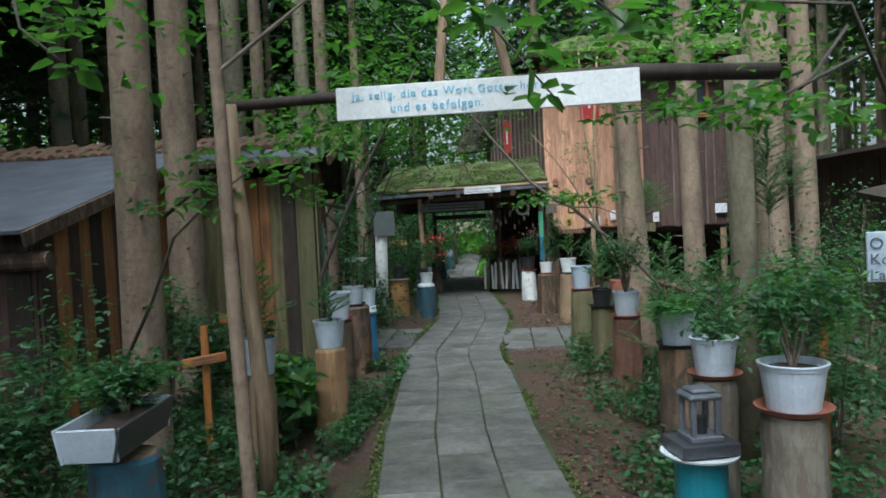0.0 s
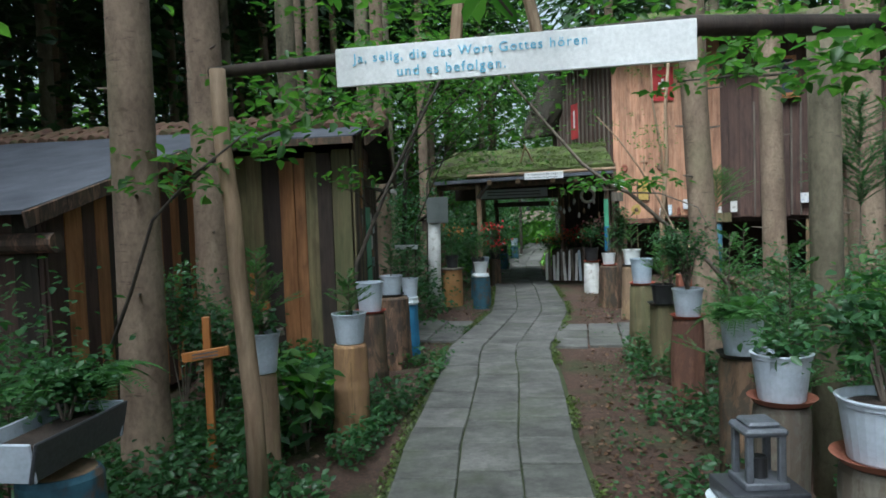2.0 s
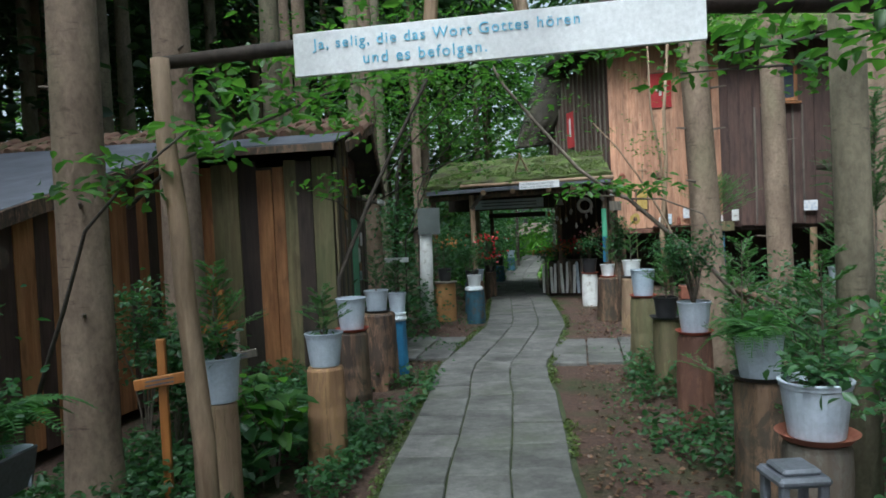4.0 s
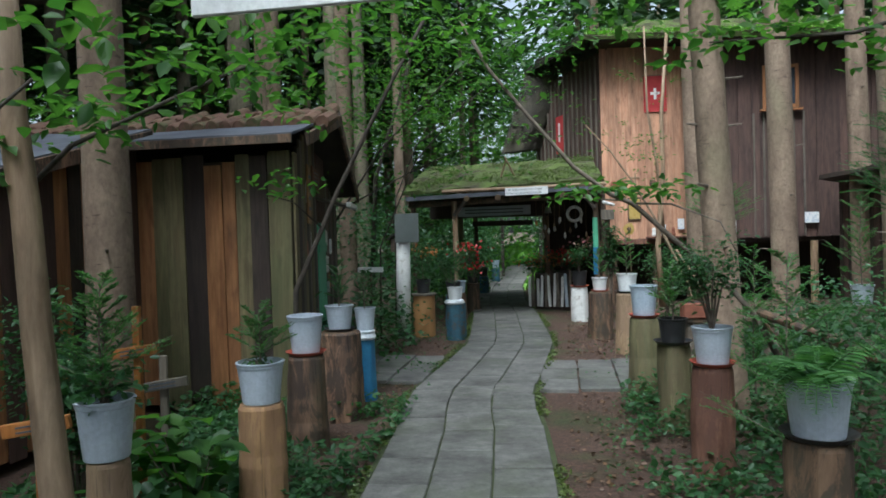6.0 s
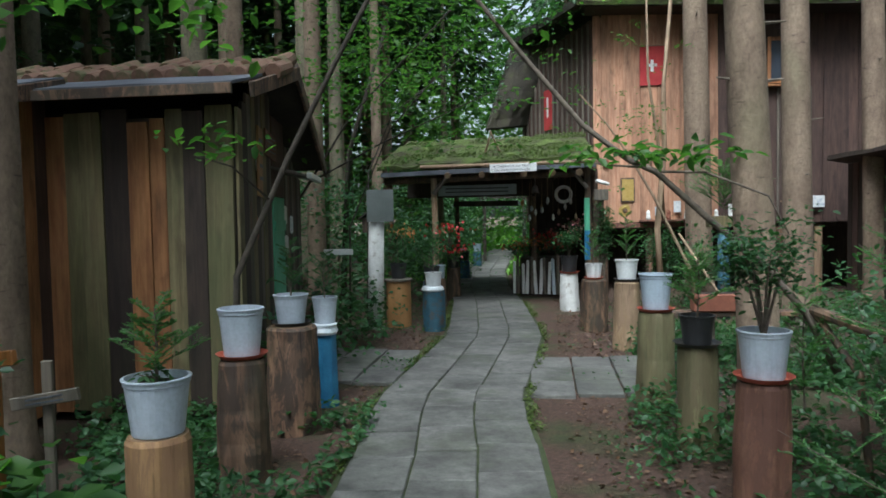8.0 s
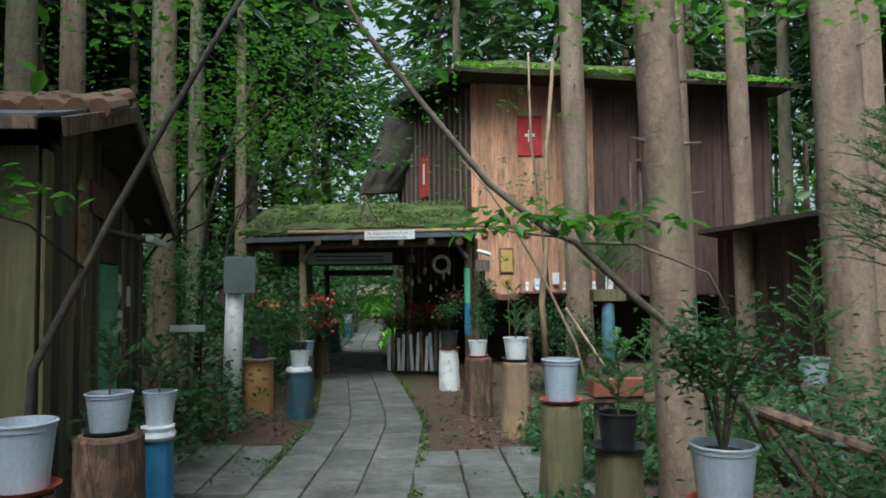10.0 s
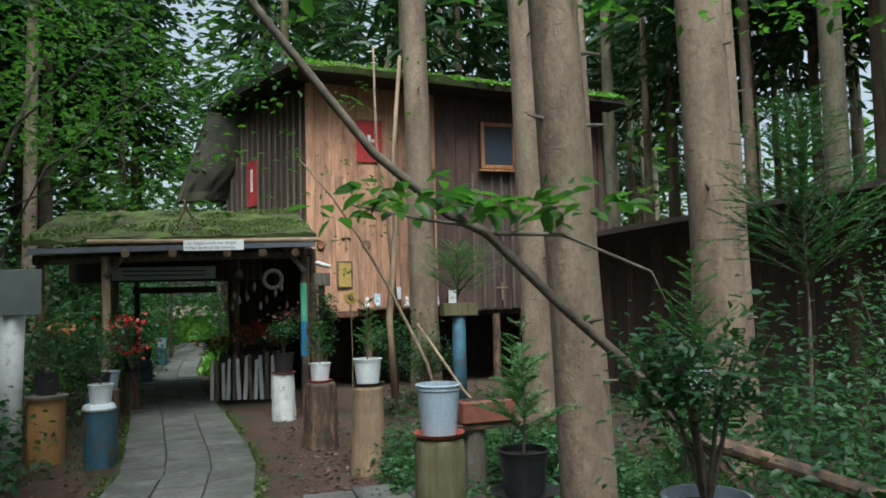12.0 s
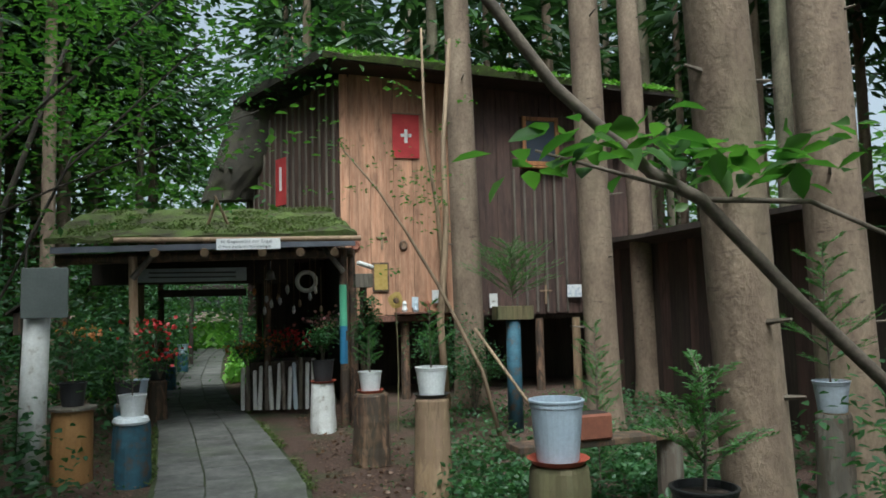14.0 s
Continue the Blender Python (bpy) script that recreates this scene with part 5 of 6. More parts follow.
limb_tree("mid_beech_crown", "understory beech with layered green branches", [([(-2.6, 13.2, 0.0), (-2.5, 13.0, 1.6), (-1.6, 12.4, 2.6), (-0.3, 11.5, 3.5)], 0.022, 0.008), ([(-2.3, 12.9, 1.85), (-1.2, 12.2, 2.25), (0.2, 11.5, 2.7)], 0.012, 0.004)],
          along([(-2.6, 12.5, 2.6), (-1.0, 12.0, 2.55), (0.2, 11.6, 2.9)], 34, (0.4, 0.7, 0.3)) + along([(-2.8, 12.5, 3.6), (-1.0, 12, 3.7), (0.4, 11.8, 3.7)], 36, (0.5, 0.9, 0.4)), 9, 0.2, 0.08)
limb_tree("tall_beech_crown", "tall beech crown reaching over the house corner", [([(-2.9, 16.5, 0.0), (-2.7, 16.3, 2.5), (-1.8, 15.5, 4.5)], 0.06, 0.02)],
          along([(-4.5, 15, 3.2), (-2.4, 15, 3.4), (-1.2, 15.2, 3.8)], 46, (0.5, 0.9, 0.6)) + along([(-4.5, 14, 5.0), (-1.6, 14, 5.0), (-0.2, 14, 5.3)], 60, (0.6, 1.0, 0.5)) + along([(-7, 18, 3.5), (-3.5, 18, 5), (-1.5, 19, 6)], 70, (0.7, 1.0, 0.9)), 13, 0.26, 0.085)
limb_tree("right_overhang_beech", "beech branches hanging over the boundary shed", [([(5.0, 9.4, 2.0), (4.2, 9.0, 3.6), (3.0, 8.6, 3.6), (1.8, 8.2, 3.3)], 0.03, 0.008)],
          along([(1.0, 8.6, 3.05), (2.4, 8.8, 3.1), (4.4, 9.2, 3.2)], 40, (0.3, 0.5, 0.14)), 14, 0.14, 0.085)
limb_tree("near_beech_twigs", "beech twigs with large leaves hanging over the path",
          [([(0.35, 3.3, 2.6), (0.5, 2.9, 2.1), (0.7, 2.8, 1.82)], 0.006, 0.002), ([(-0.9, 3.2, 2.5), (-0.65, 2.9, 2.12), (-0.42, 2.8, 1.95)], 0.006, 0.002), ([(1.2, 3.2, 2.5), (0.9, 2.85, 2.1)], 0.005, 0.002)],
          along([(0.4, 2.85, 2.12), (0.55, 2.8, 1.97), (0.7, 2.8, 1.82)], 12, (0.05, 0.1, 0.02)) + along([(-0.8, 2.9, 2.12), (-0.42, 2.8, 1.95)], 9, (0.07, 0.1, 0.03)) + along([(0.8, 2.85, 2.1), (1.1, 2.8, 2.1)], 6, (0.06, 0.1, 0.03)), 3, 0.03, 0.075)
limb_tree("layered_beech_branch", "layered beech branch reaching over the shed eave",
          [([(-1.95, 6.3, 1.7), (-1.55, 6.2, 1.95), (-0.8, 6.2, 2.22), (-0.3, 6.3, 2.4)], 0.016, 0.005)],
          along([(-1.75, 6.2, 2.0), (-0.8, 6.2, 2.22), (-0.2, 6.3, 2.35)], 36, (0.1, 0.25, 0.06)) + along([(-1.6, 6.6, 2.45), (-0.2, 6.8, 2.6), (1.2, 6.8, 2.65)], 40, (0.2, 0.35, 0.1)), 11, 0.09, 0.075)
limb_tree("right_beech_spray", "bright beech sprays over the log stands",
          [([(2.6, 5.4, 2.4), (1.9, 4.7, 2.1), (1.3, 4.6, 2.0)], 0.012, 0.004), ([(2.9, 7.0, 2.6), (2.0, 6.5, 2.3), (1.4, 6.5, 2.3)], 0.014, 0.004)],
          along([(1.25, 4.6, 2.02), (1.65, 4.6, 2.05), (1.95, 4.6, 1.95)], 20, (0.06, 0.15, 0.06)) + along([(1.3, 6.5, 2.32), (1.9, 6.5, 2.34), (2.3, 6.5, 2.2)], 22, (0.1, 0.2, 0.06)), 8, 0.06, 0.075)
limb_tree("path_beech", "airy beech foliage over the far path",
          [([(-1.75, 12.7, 0.0), (-1.7, 12.6, 1.3), (-1.1, 12.2, 2.4), (-0.2, 12.0, 3.3)], 0.013, 0.006), ([(-1.75, 13.6, 0.0), (-1.7, 13.6, 2.0), (-1.4, 13.8, 2.8), (-0.4, 14.0, 3.6)], 0.014, 0.006)],
          along([(-1.9, 12.0, 2.5), (-0.9, 12.0, 2.75), (0.1, 12.0, 2.65)], 44, (0.3, 0.6, 0.3)) + along([(-1.8, 12, 3.4), (0.4, 12.2, 3.4)], 48, (0.3, 0.7, 0.3)) + along([(-2.2, 14, 3.3), (-1.0, 14, 3.3), (-0.2, 14, 3.9)], 64, (0.3, 0.6, 0.35)), 10, 0.15, 0.065)
vine = np.array([(-0.5, 19.75, 3.35), (0.0, 20.3, 5.3), (1.25, 17.0, 5.15)])
vp = [q + rng.normal(size=3) * [0.12, 0.15, 0.14] for q in along(list(vine), 70, 0.08)]
p, al, no, ln, w = sprays(vp, 10, 0.13, 0.1, 0.8)
tagged(new("roof_vine", leaf_mesh("roof_vine", p, al, no, ln, w, M["leaf_dark"])), "dark climbing vine over the house roof edge", "vine", kind="stuff")
# slim trees against the facade
B4 = [(2.6, 13.6, 0.0), (2.45, 13.7, 0.7), (2.05, 13.9, 1.6), (1.75, 14.0, 2.15), (1.45, 14.0, 2.6), (1.1, 14.0, 3.0)]
B5 = [(2.15, 14.0, 0.3), (2.1, 14.0, 1.2), (2.2, 14.05, 2.2), (2.2, 14.1, 3.1), (2.3, 14.1, 4.3)]
B6 = [(2.2, 14.1, 1.3), (2.12, 14.1, 2.4), (2.0, 14.1, 3.2), (1.98, 14.1, 4.4)]
limb_tree("slim_rowan", "slim rowan with sparse leaves before the facade", [(B4, 0.024, 0.009), (B5, 0.045, 0.022), (B6, 0.028, 0.012), ([(2.95, 12.6, 0.0), (2.6, 12.9, 0.5), (2.25, 13.3, 1.15)], 0.018, 0.014)],
          along([(1.1, 14, 2.9), (1.7, 14, 2.5), (2.2, 14, 2.8)], 26, (0.2, 0.15, 0.22)) + along([(1.9, 14, 3.6), (2.4, 14, 4.3)], 8, (0.2, 0.2, 0.2)), 10, 0.09, 0.055, "leaf", "peeled")

# ---- forest behind ----
needles_n = 650
ang = rng.uniform(0, math.tau, needles_n)
zz = rng.uniform(0, 1, needles_n) ** 1.2
rad = (2.3 * (1 - zz) + 0.25) * np.sqrt(rng.uniform(0.02, 1, needles_n))
cp = np.stack([np.cos(ang) * rad, np.sin(ang) * rad, 8.0 + zz * 9 - rad * 0.25], 1)
crown_me = leaf_mesh("crown", cp, np.stack([np.cos(ang), np.sin(ang), -0.3 + 0 * ang], 1) + rng.normal(size=(needles_n, 3)) * 0.3, rng.normal(size=(needles_n, 3)) * 0.4 + [0, 0, 1], rng.uniform(0.4, 0.9, needles_n), rng.uniform(0.12, 0.25, needles_n), M["needle_dark"])
far_trunk = [link("trunk", lathe([(0.26, 0), (0.18, 0.4), (0.16, 2), (0.14, 6), (0.08, 12), (0.02, 17)], 12, wob=0.06, seed=s), M[k], True) for s, k in ((3, "bark_pine"), (5, "bark_green"))]
gf = random.Random(5)
stubs = bmesh.new()
for i in range(22):
    z, a, l = gf.uniform(1.2, 9.0), gf.uniform(0, math.tau), gf.uniform(0.08, 0.4)
    d = Vector((math.cos(a), math.sin(a), gf.uniform(-0.25, 0.15)))
    tube([Vector((0, 0, z)) + d * 0.1, Vector((0, 0, z)) + d * (0.16 + l)], [0.011, 0.004], 5, stubs)
stub_me = link("dead_twigs", stubs, M["twig"])
spots = []
tries = 0
while len(spots) < 300 and tries < 9000:
    tries += 1
    x, y = gf.uniform(-22, 26), gf.uniform(-10, 44)
    if abs(x - path_x(y)) < 2.2 or (-7.2 < x < -0.8 and 4.2 < y < 13.2) or (-1 < x < 7.4 and 3.5 < y < 22.5) or (x > -7 and x < 7.5 and y < 13):
        continue
    if -3 < x < 1.6 and y > 30:
        continue
    if any((x - a) ** 2 + (y - b) ** 2 < 1.35 ** 2 for a, b in spots):
        continue
    spots.append((x, y))
# spruces behind and beside the start, never in view, added to shade the foreground
tries = 0
while len(spots) < 309 and tries < 4000:
    tries += 1
    x, y = gf.uniform(-9, 9), gf.uniform(-9, 2.2)
    if abs(x - 0.8) > 1.5 + 0.35 * max(0.0, y) and all((x - a) ** 2 + (y - b) ** 2 > 1.5 ** 2 for a, b in spots):
        spots.append((x, y))
for i, (x, y) in enumerate(spots):
    t = thing("forest_spruce", "tall bare-trunked spruce in the surrounding forest", "tree", (x, y, -0.05), gf.uniform(0, 360), "forest spruces")
    s = gf.uniform(0.7, 1.25)
    o = new("trunk", far_trunk[i % 2])
    o.parent = t
    o.scale = (s, s, 1)
    clear = 4 < y < 24 and abs(x - path_x(y)) < 5.5
    if (i % 2 == 0 or x < 5) and not clear:
        o = new("crown", crown_me)
        o.parent = t
    else:
        o = new("dead_twigs", stub_me)
        o.parent = t
        o["kind"] = "stuff"
        o.scale = (s, s, 1)

# crown above the far left trunk, out of view, added to darken the near zone
for o in [q for q in scene.objects if q.name.startswith("spruce")]:
    if o.location.x < -2.2:
        c = new("crown", crown_me)
        c.parent = o

# undergrowth and far woods that nobody could count
def stuff(name, pts, leaf, material, label, category="plants", flat=1.0):
    n = len(pts)
    al = rng.normal(size=(n, 3)) * [1, 1, 0.4 * flat]
    no = rng.normal(size=(n, 3)) * 0.5 + [0, 0, 1]
    ln = leaf * rng.uniform(0.6, 1.3, n)
    return tagged(new(name, leaf_mesh(name, pts, al, no, ln, ln * 0.6, M[material])), label, category, kind="stuff")


def clumps(n, boxes, per, spread):
    out = []
    for (x0, x1, y0, y1, z0, z1), share in boxes:
        c = rng.uniform([x0, y0, z0], [x1, y1, z1], size=(max(1, int(n * share)), 3))
        out.append(np.repeat(c, per, 0) + rng.normal(size=(len(c) * per, 3)) * spread)
    return np.concatenate(out)


far = clumps(1000, [((-6, -1.9, 29, 34, 0.1, 3.2), 0.1), ((0.2, 4, 29, 34, 0.1, 3.2), 0.1), ((-7, 5, 58, 64, 0.2, 9), 0.15), ((-14, -2.5, 24, 40, 0, 6), 0.3), ((1.5, 14, 26, 42, 0, 7), 0.3), ((-20, -8, 6, 26, 0, 5), 0.2), ((8, 20, 8, 26, 0, 5), 0.05), ((-14, 14, 34, 46, 3, 11), 0.35)], 26, 0.55)
stuff("far_woods", far, 0.26, "far_leaf", "bright green undergrowth deep in the forest", "woods")
boughs = clumps(420, [((-20, -4.5, 22, 36, 4, 14), 0.7), ((-14, -7, 12, 22, 4, 12), 0.3), ((-6.5, 0.5, 30, 38, 9.5, 16), 0.2)], 26, 0.7)
stuff("spruce_boughs", boughs, 0.34, "needle_dark", "dark spruce boughs deep in the forest", "woods", 0.4)
far = clumps(330, [((-30, 30, 46, 54, 0, 10), 1.5), ((-32, -22, -10, 50, 0, 8), 1.3), ((24, 34, -10, 50, 0, 8), 1.0), ((-25, 25, -16, -10, 0, 5), 0.4)], 26, 1.0)
stuff("far_forest_edge", far, 0.6, "far_leaf", "hazy green distant forest edge", "woods")
near = clumps(520, [((-2.4, -1.25, 18, 27, 0.1, 2.3), 0.3), ((0.1, 1.3, 21, 28, 0.1, 2.4), 0.2), ((-2.6, 1.2, 24, 29, 1.5, 3.0), 0.22), ((-7, -2.2, 13, 20, 0.1, 2.2), 0.5), ((-2.4, -1.3, 14, 24, 0.05, 1.3), 0.35), ((0.6, 1.4, 21, 30, 0.05, 1.8), 0.15), ((-1.9, -1.4, 9.5, 13, 0.02, 0.5), 0.08)], 40, 0.2)
stuff("undergrowth", near, 0.08, "leaf_dark", "dense dark green undergrowth beside the path", "plants")
mead = rng.uniform([-3, 33, 0], [2, 60, 0.02], size=(9000, 3))
side = np.concatenate([rng.uniform([-2.9, 19.5, 0], [-1.55, 33, 0.12], size=(5000, 3)), rng.uniform([-0.2, 21, 0], [1.2, 33, 0.12], size=(4500, 3))])
stuff("verge_grass", side, 0.16, "meadow", "light green grass beside the far path", "grass", 3.0)
o = stuff("meadow", mead, 0.5, "meadow", "sunlit light green meadow beyond the trees", "grass", 3.0)


def cover(name, boxes, leaf, material, label, zmax):
    out = []
    for x0, x1, y0, y1, n in boxes:
        p = rng.uniform([x0, y0, 0], [x1, y1, 1], size=(n, 3))
        dens = np.array([noise.noise((a * 1.7, b * 1.7, 5)) for a, b, _ in p])
        p = p[dens > -0.12]
        p[:, 2] = p[:, 2] ** 1.5 * zmax * (0.5 + np.clip(dens[dens > -0.12] + 0.3, 0, 1))
        out.append(p)
    stuff(name, np.concatenate(out), leaf, material, label, "ground cover")


cover("ground_cover", [(-2.4, -0.55, 4.2, 9.0, 15000), (-3.0, -0.35, 1.5, 4.2, 4000), (1.2, 2.4, 4.8, 9.5, 5200), (1.5, 3.4, 10.2, 13.0, 9000), (2.2, 5.4, 5.0, 13, 9000), (1.9, 5.3, 13, 16, 4000)], 0.055, "leaf_ground", "leafy ground cover and nettles", 0.22)
cover("low_weeds", [(0.95, 1.7, 4.5, 10.0, 1100), (-1.0, -0.55, 6, 12, 700), (-1.8, -0.8, 12, 16, 700), (0.8, 1.6, 10.4, 16, 350)], 0.035, "leaf_ground", "small weeds and moss on the soil", 0.05)
lit = rng.uniform([0.75, 3.5, -0.03], [1.7, 16.5, -0.01], size=(2200, 3))
lit2 = rng.uniform([-1.6, 6, -0.03], [-0.6, 16, -0.01], size=(900, 3))
stuff("leaf_litter", np.concatenate([lit, lit2]), 0.04, "litter", "brown fallen leaves and needles on soil", "leaf litter", 0.1)

# ---- plants in the buckets ----
bush((1.615, 3.95, 0.965), 0.22, 0.36, 900, 0.038, "leaf_dark", 3, "bushy small-leaved shrub in a bucket", "potted_shrub", group="potted shrubs")
bush((1.78, 4.3, 0.85), 0.25, 0.42, 900, 0.036, "leaf", 4, "light green shrub spilling over a bucket", "potted_shrub", group="potted shrubs")
bush((1.54, 4.72, 0.935), 0.11, 0.1, 200, 0.04, "leaf_ground", 5, "low leafy plant in a bucket", "potted_shrub", group="potted shrubs")
seedling((1.62, 4.9, 0.6), 0.75, 22, 0.3, 6, label="bushy young conifer behind the log stands")
fern((1.65, 5.95, 0.89), 18, 0.36, 7)
seedling((1.68, 6.4, 0.4), 0.95, 22, 0.3, 8, label="light green young conifer behind the buckets")
bush((1.594, 7.58, 0.86), 0.2, 0.5, 1100, 0.035, "leaf_dark", 9, "airy small-leaved shrub in a bucket", "potted_shrub", group="potted shrubs", stems=9)
seedling((1.53, 8.71, 0.775), 0.4, 20, 0.24, 10, label="young conifer in a black pot")
seedling((1.48, 12.02, 0.9), 0.5, 16, 0.17, 12)
seedling((1.218, 13.24, 0.775), 0.42, 16, 0.15, 13)
bush((0.985, 15.08, 0.76), 0.2, 0.38, 420, 0.05, "leaf_dark", 14, "leafy plant in a dark pot", "potted_plant")
seedling((-0.838, 6.64, 0.825), 0.28, 18, 0.19, 15)
bush((-0.838, 6.64, 0.815), 0.09, 0.05, 60, 0.04, "leaf_ground", 16, "small leaves on potting soil", "potted_plant")
seedling((-1.115, 8.87, 0.885), 0.36, 16, 0.2, 17, material="leaf_dark")
seedling((-1.09, 9.56, 0.79), 0.36, 16, 0.2, 18, material="leaf_dark")
seedling((-1.06, 5.67, 0.85), 0.5, 30, 0.24, 19)
bush((-1.06, 5.67, 0.855), 0.13, 0.12, 160, 0.05, "leaf_ground", 20, "round leaves in a large bucket", "potted_plant")
fern((-1.25, 4.35, 0.86), 20, 0.45, 21, "bluish green fern in a trough planter")
bush((-1.12, 4.12, 0.8), 0.18, 0.2, 900, 0.035, "leaf_ground", 22, "fine-leaved plant filling a trough", "potted_plant")
bush((-1.62, 4.35, 0.0), 0.45, 1.1, 2200, 0.05, "leaf_ground", 23, "leafy shrub behind the trough", "shrub")
seedling((-1.29, 13.455, 0.78), 0.5, 16, 0.2, 24, material="leaf_dark")
seedling((-0.78, 13.15, 0.68), 0.42, 18, 0.17, 25)
bush((-1.05, 14.4, 0.6), 0.3, 0.6, 500, 0.06, "leaf_dark", 26, "tall potted plant beside the porch", "potted_plant")
seedling((2.99, 14.2, 1.34), 0.7, 44, 0.62, 27, droop=0.15, label="wide young conifer in a mossy box")
seedling((2.55, 11.4, 0.0), 1.0, 22, 0.3, 28, label="young spruce among ground cover")
seedling((2.0, 8.25, 0.35), 0.65, 26, 0.3, 29, label="dense young conifer by a trunk")
seedling((3.0, 12.3, 0.3), 0.9, 20, 0.3, 30, label="young conifer behind the bench")
for x, y, h, r, sd in ((2.35, 7.6, 1.0, 0.45, 31), (2.6, 8.6, 1.0, 0.5, 32), (3.2, 8.9, 1.1, 0.55, 33), (2.4, 6.6, 0.9, 0.45, 34), (2.5, 5.6, 0.8, 0.45, 35), (3.6, 7.6, 1.2, 0.6, 36), (4.4, 9.4, 1.6, 0.6, 37), (2.3, 14.6, 1.2, 0.4, 38), (1.47, 14.97, 1.55, 0.13, 39), (2.9, 15.4, 0.9, 0.4, 40), (-2.3, 6.9, 1.2, 0.3, 41), (-1.75, 6.4, 0.9, 0.25, 42)):
    bush((x, y, 0), r, h, 1300, 0.05, "leaf_dark", sd, "leafy green shrub beside the path", "shrub", group="shrubs", stems=8)
bush((-1.1, 6.2, 0), 0.3, 0.42, 90, 0.14, "leaf_ground", 50, "broad-leaved maple seedlings on the ground", "maple_seedling")
bush((-1.3, 6.6, 0), 0.35, 0.4, 90, 0.13, "leaf_ground", 51, "broad-leaved maple seedlings on the ground", "maple_seedling")
for x, y, z, key, sd in ((-0.82, 15.2, 0.95, "flower_red", 61), (-1.5, 15.0, 0.9, "flower_orange", 67), (0.15, 17.25, 0.6, "flower_orange", 68), (0.7, 17.25, 0.75, "flower_red", 69), (-0.85, 15.9, 0.6, "flower_red", 62), (0.5, 17.3, 0.63, "flower_orange", 63), (0.85, 17.35, 0.62, "flower_red", 64), (0.3, 17.4, 0.58, "flower_pink", 65), (1.15, 16.2, 0.95, "flower_pink", 66)):
    b = bush((x, y, z), 0.22, 0.28, 260, 0.05, "leaf_dark", sd, "leafy flowering plant with bright blossoms", "flowering_plant", group="flowering plants")
    pts = np.random.default_rng(sd).normal(size=(60, 3)) * [0.15, 0.1, 0.06] + [0, -0.08, 0.26]
    ob = new("blossoms", leaf_mesh("blossoms", pts, unit(60), unit(60), 0.05, 0.045, M[key]))
    ob.parent = b

tall = seedling((3.34, 9.05, 1.3), 1.15, 70, 0.55, 71, droop=0.8, material="leaf_dark", label="tall airy conifer on a bare thin stem", name="tall_conifer")
part("lower_stem", tube([(0.03, 0.02, -1.35), (0.0, 0.02, -0.6), (0, 0, 0.02)], [0.017, 0.014, 0.009], 7), M["twig"], tall)
stand(3.38, 10.12, 0.9, 0.2, 0.18, 0.1, M["log_grey"], M["bucket"], "pale grey bucket with a layered conifer", "grey log standing among shrubs", None, 15)
seedling((3.38, 10.12, 0.86), 0.85, 26, 0.3, 72, label="young conifer with flat layered twigs")
pt = np.stack([rng.uniform(-1.9, 1.35, 12000), rng.uniform(15.2, 17.4, 12000), np.zeros(12000)], 1)
pt = pt[np.array([noise.noise((a * 1.6, b * 1.6, 2.0)) > -0.1 for a, b, _ in pt])]
pt[:, 2] = 2.2 + (pt[:, 1] - 15.2) * 0.262 + 0.03 * (pt[:, 0] + 1.9)
stuff("porch_moss_tufts", pt, 0.03, "moss_leaf", "green moss and seedlings growing on the porch roof", "moss", 2.0)
# moss tufts on the house eave
tuft = np.stack([rng.uniform(1.25, 7.0, 2500), 16.8 + np.abs(rng.normal(size=2500)) * 0.4, np.zeros(2500)], 1)
tuft[:, 2] = 5.05 - 0.27 * (tuft[:, 0] - 1.2) / 5.9 + (tuft[:, 1] - 16.8) * 0.33
stuff("roof_moss_tufts", tuft, 0.08, "meadow", "fresh green moss tufts on the eave", "moss", 2.0)

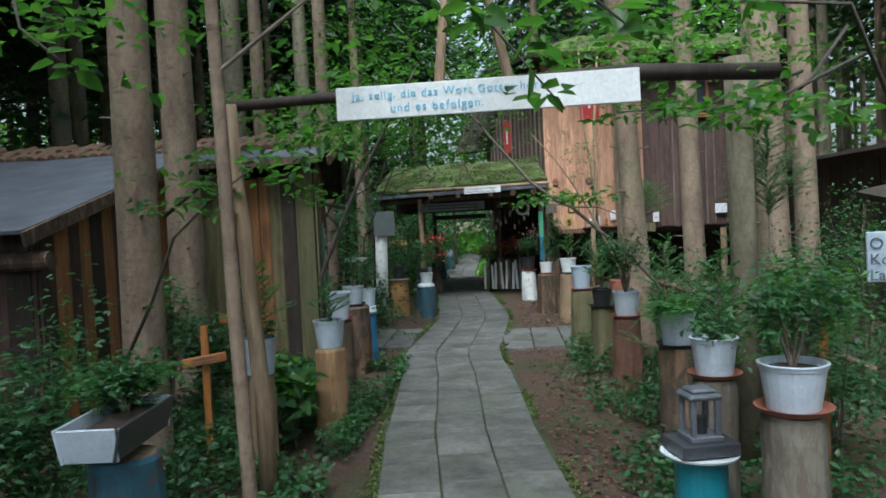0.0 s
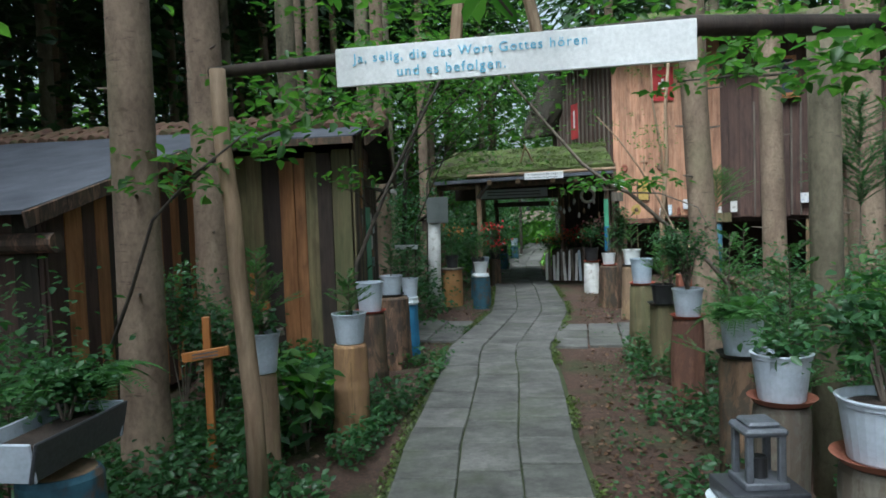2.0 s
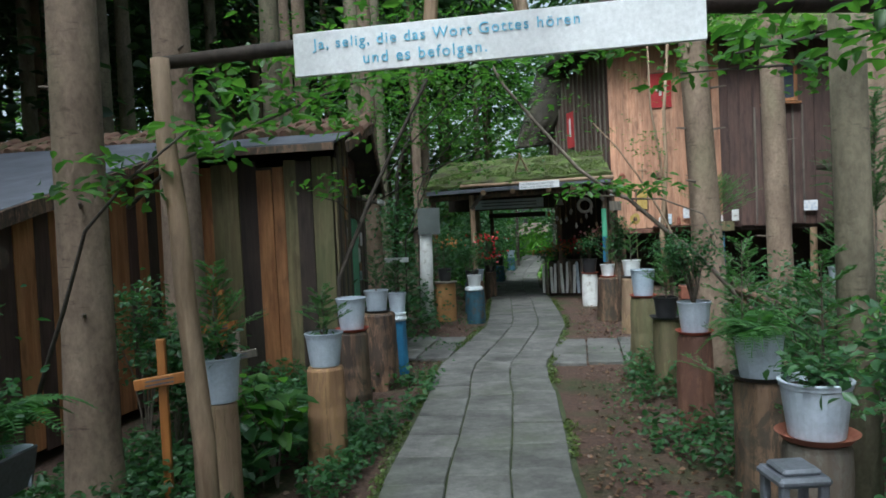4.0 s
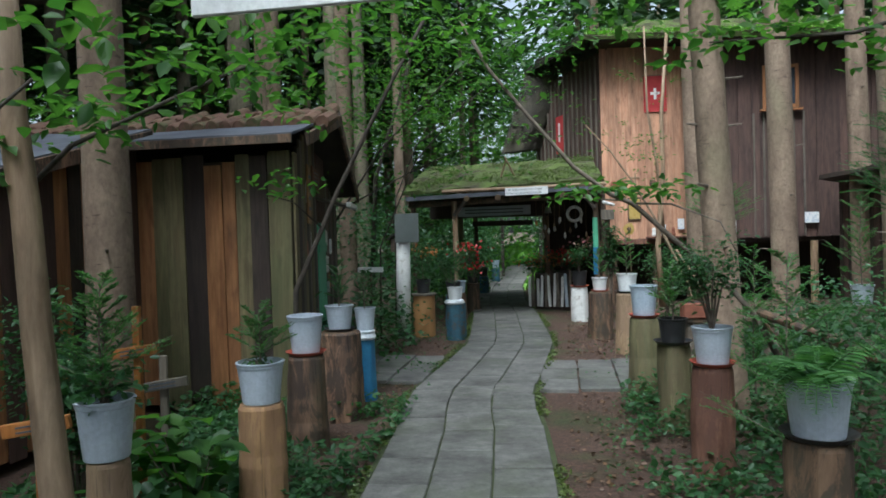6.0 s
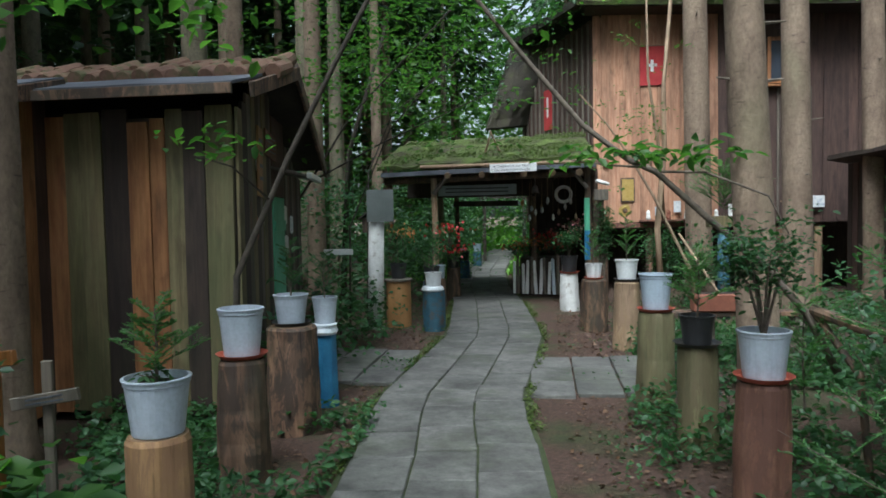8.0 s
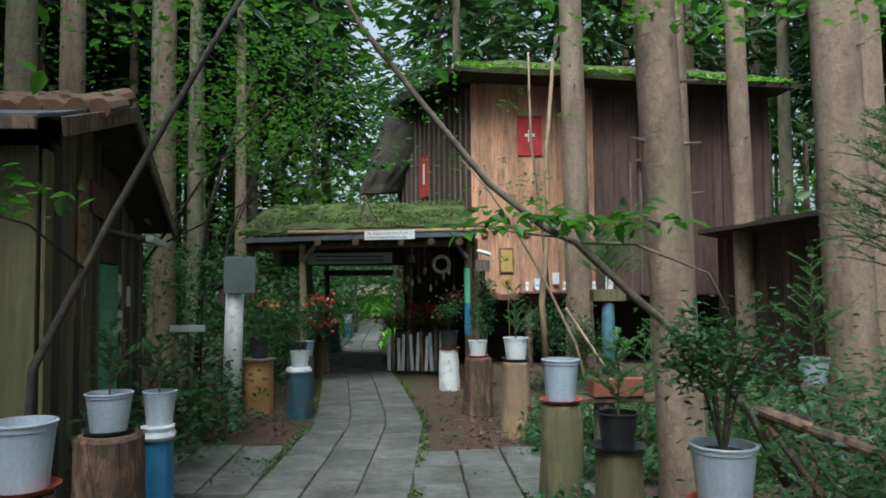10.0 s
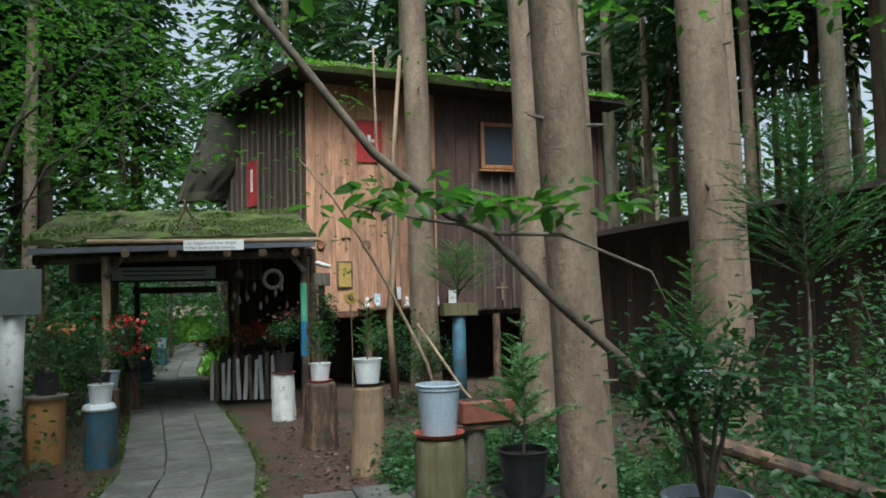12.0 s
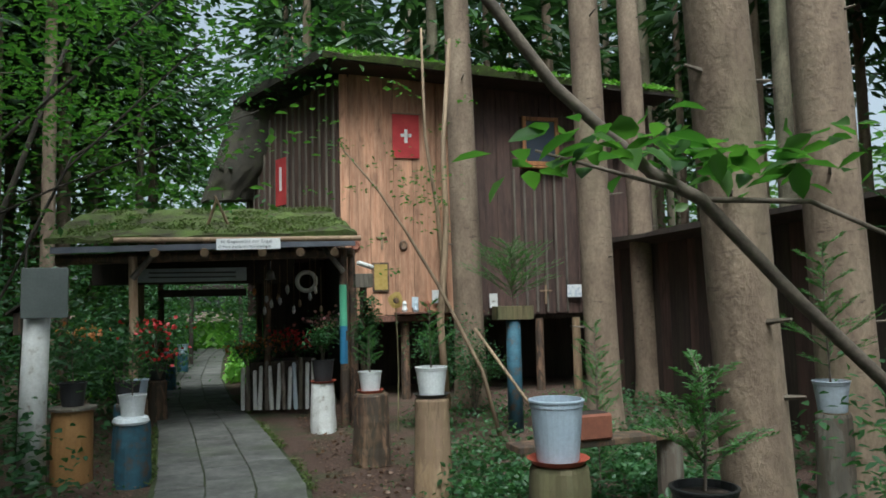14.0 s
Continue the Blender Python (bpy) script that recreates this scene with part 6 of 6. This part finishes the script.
bush((-1.02, 6.22, 0), 0.26, 0.62, 90, 0.15, "leaf", 52, "broad-leaved maple seedlings on the ground", "maple_seedling")
yy = rng.uniform(2, 17, 6000)
sd = np.where(rng.uniform(size=6000) < 0.5, -1.0, 1.0)
px = np.array([path_x(v) for v in yy]) + sd * (0.575 + np.abs(rng.normal(size=6000)) * 0.04)
edge = np.stack([px, yy, rng.uniform(-0.012, 0.012, 6000)], 1)
edge = edge[np.array([noise.noise((a * 2, b * 1.2, 8.0)) > -0.05 for a, b, _ in edge])]
stuff("path_edge_moss", edge, 0.03, "moss_leaf", "low green moss along the path edges", "moss", 1.0)

# ---- path paving, last ----
bed = bmesh.new()
ys = [-4 + 0.5 * i for i in range(98)]
rowv = [[bed.verts.new((path_x(y) + s * 0.6, y, -0.012 + 0.004 * noise.noise((s, y, 1)))) for s in (-1, 0, 1)] for y in ys]
for a, b in zip(rowv, rowv[1:]):
    for i in range(2):
        bed.faces.new((a[i], a[i + 1], b[i + 1], b[i]))
path = part("path", bed, M["slab_moss"])
tagged(path, "garden path of weathered concrete slabs with mossy joints", "path", kind="structure")
gs = random.Random(4)
slab_me = [link("paving_slab", cube((0, 0, -0.02), (0.365, 0.487, 0.04), bevel=0.006), M["slab"]) for _ in range(2)]
for row in range(73):
    yc = -1.5 + row * 0.5
    for c in (-1, 0, 1):
        off = (0.0, 0.17, 0.33)[c + 1]
        yy = yc + off
        ang = math.degrees(math.atan2(path_x(yy + 0.2) - path_x(yy - 0.2), 0.4))
        o = new("paving_slab", slab_me[row % 2])
        o.parent = path
        o.matrix_basis = pose(path_x(yy) + c * 0.378, yy, 0.006 + gs.uniform(-0.005, 0.005), gs.uniform(-0.5, 0.5), gs.uniform(-0.5, 0.5), -ang + gs.uniform(-0.6, 0.6))
for i in range(3):
    for j in range(4):
        for s in (-1, 1):
            o = new("paving_slab", slab_me[0])
            o.parent = path
            x = path_x(10.3) + s * (0.765 + 0.38 * j)
            o.matrix_basis = pose(x, 10.08 + 0.5 * i + (0.06 * j if s > 0 else 0.32 + 0.05 * j), gs.uniform(-0.004, 0.003), 0, gs.uniform(-0.6, 0.6), gs.uniform(-2, 2))
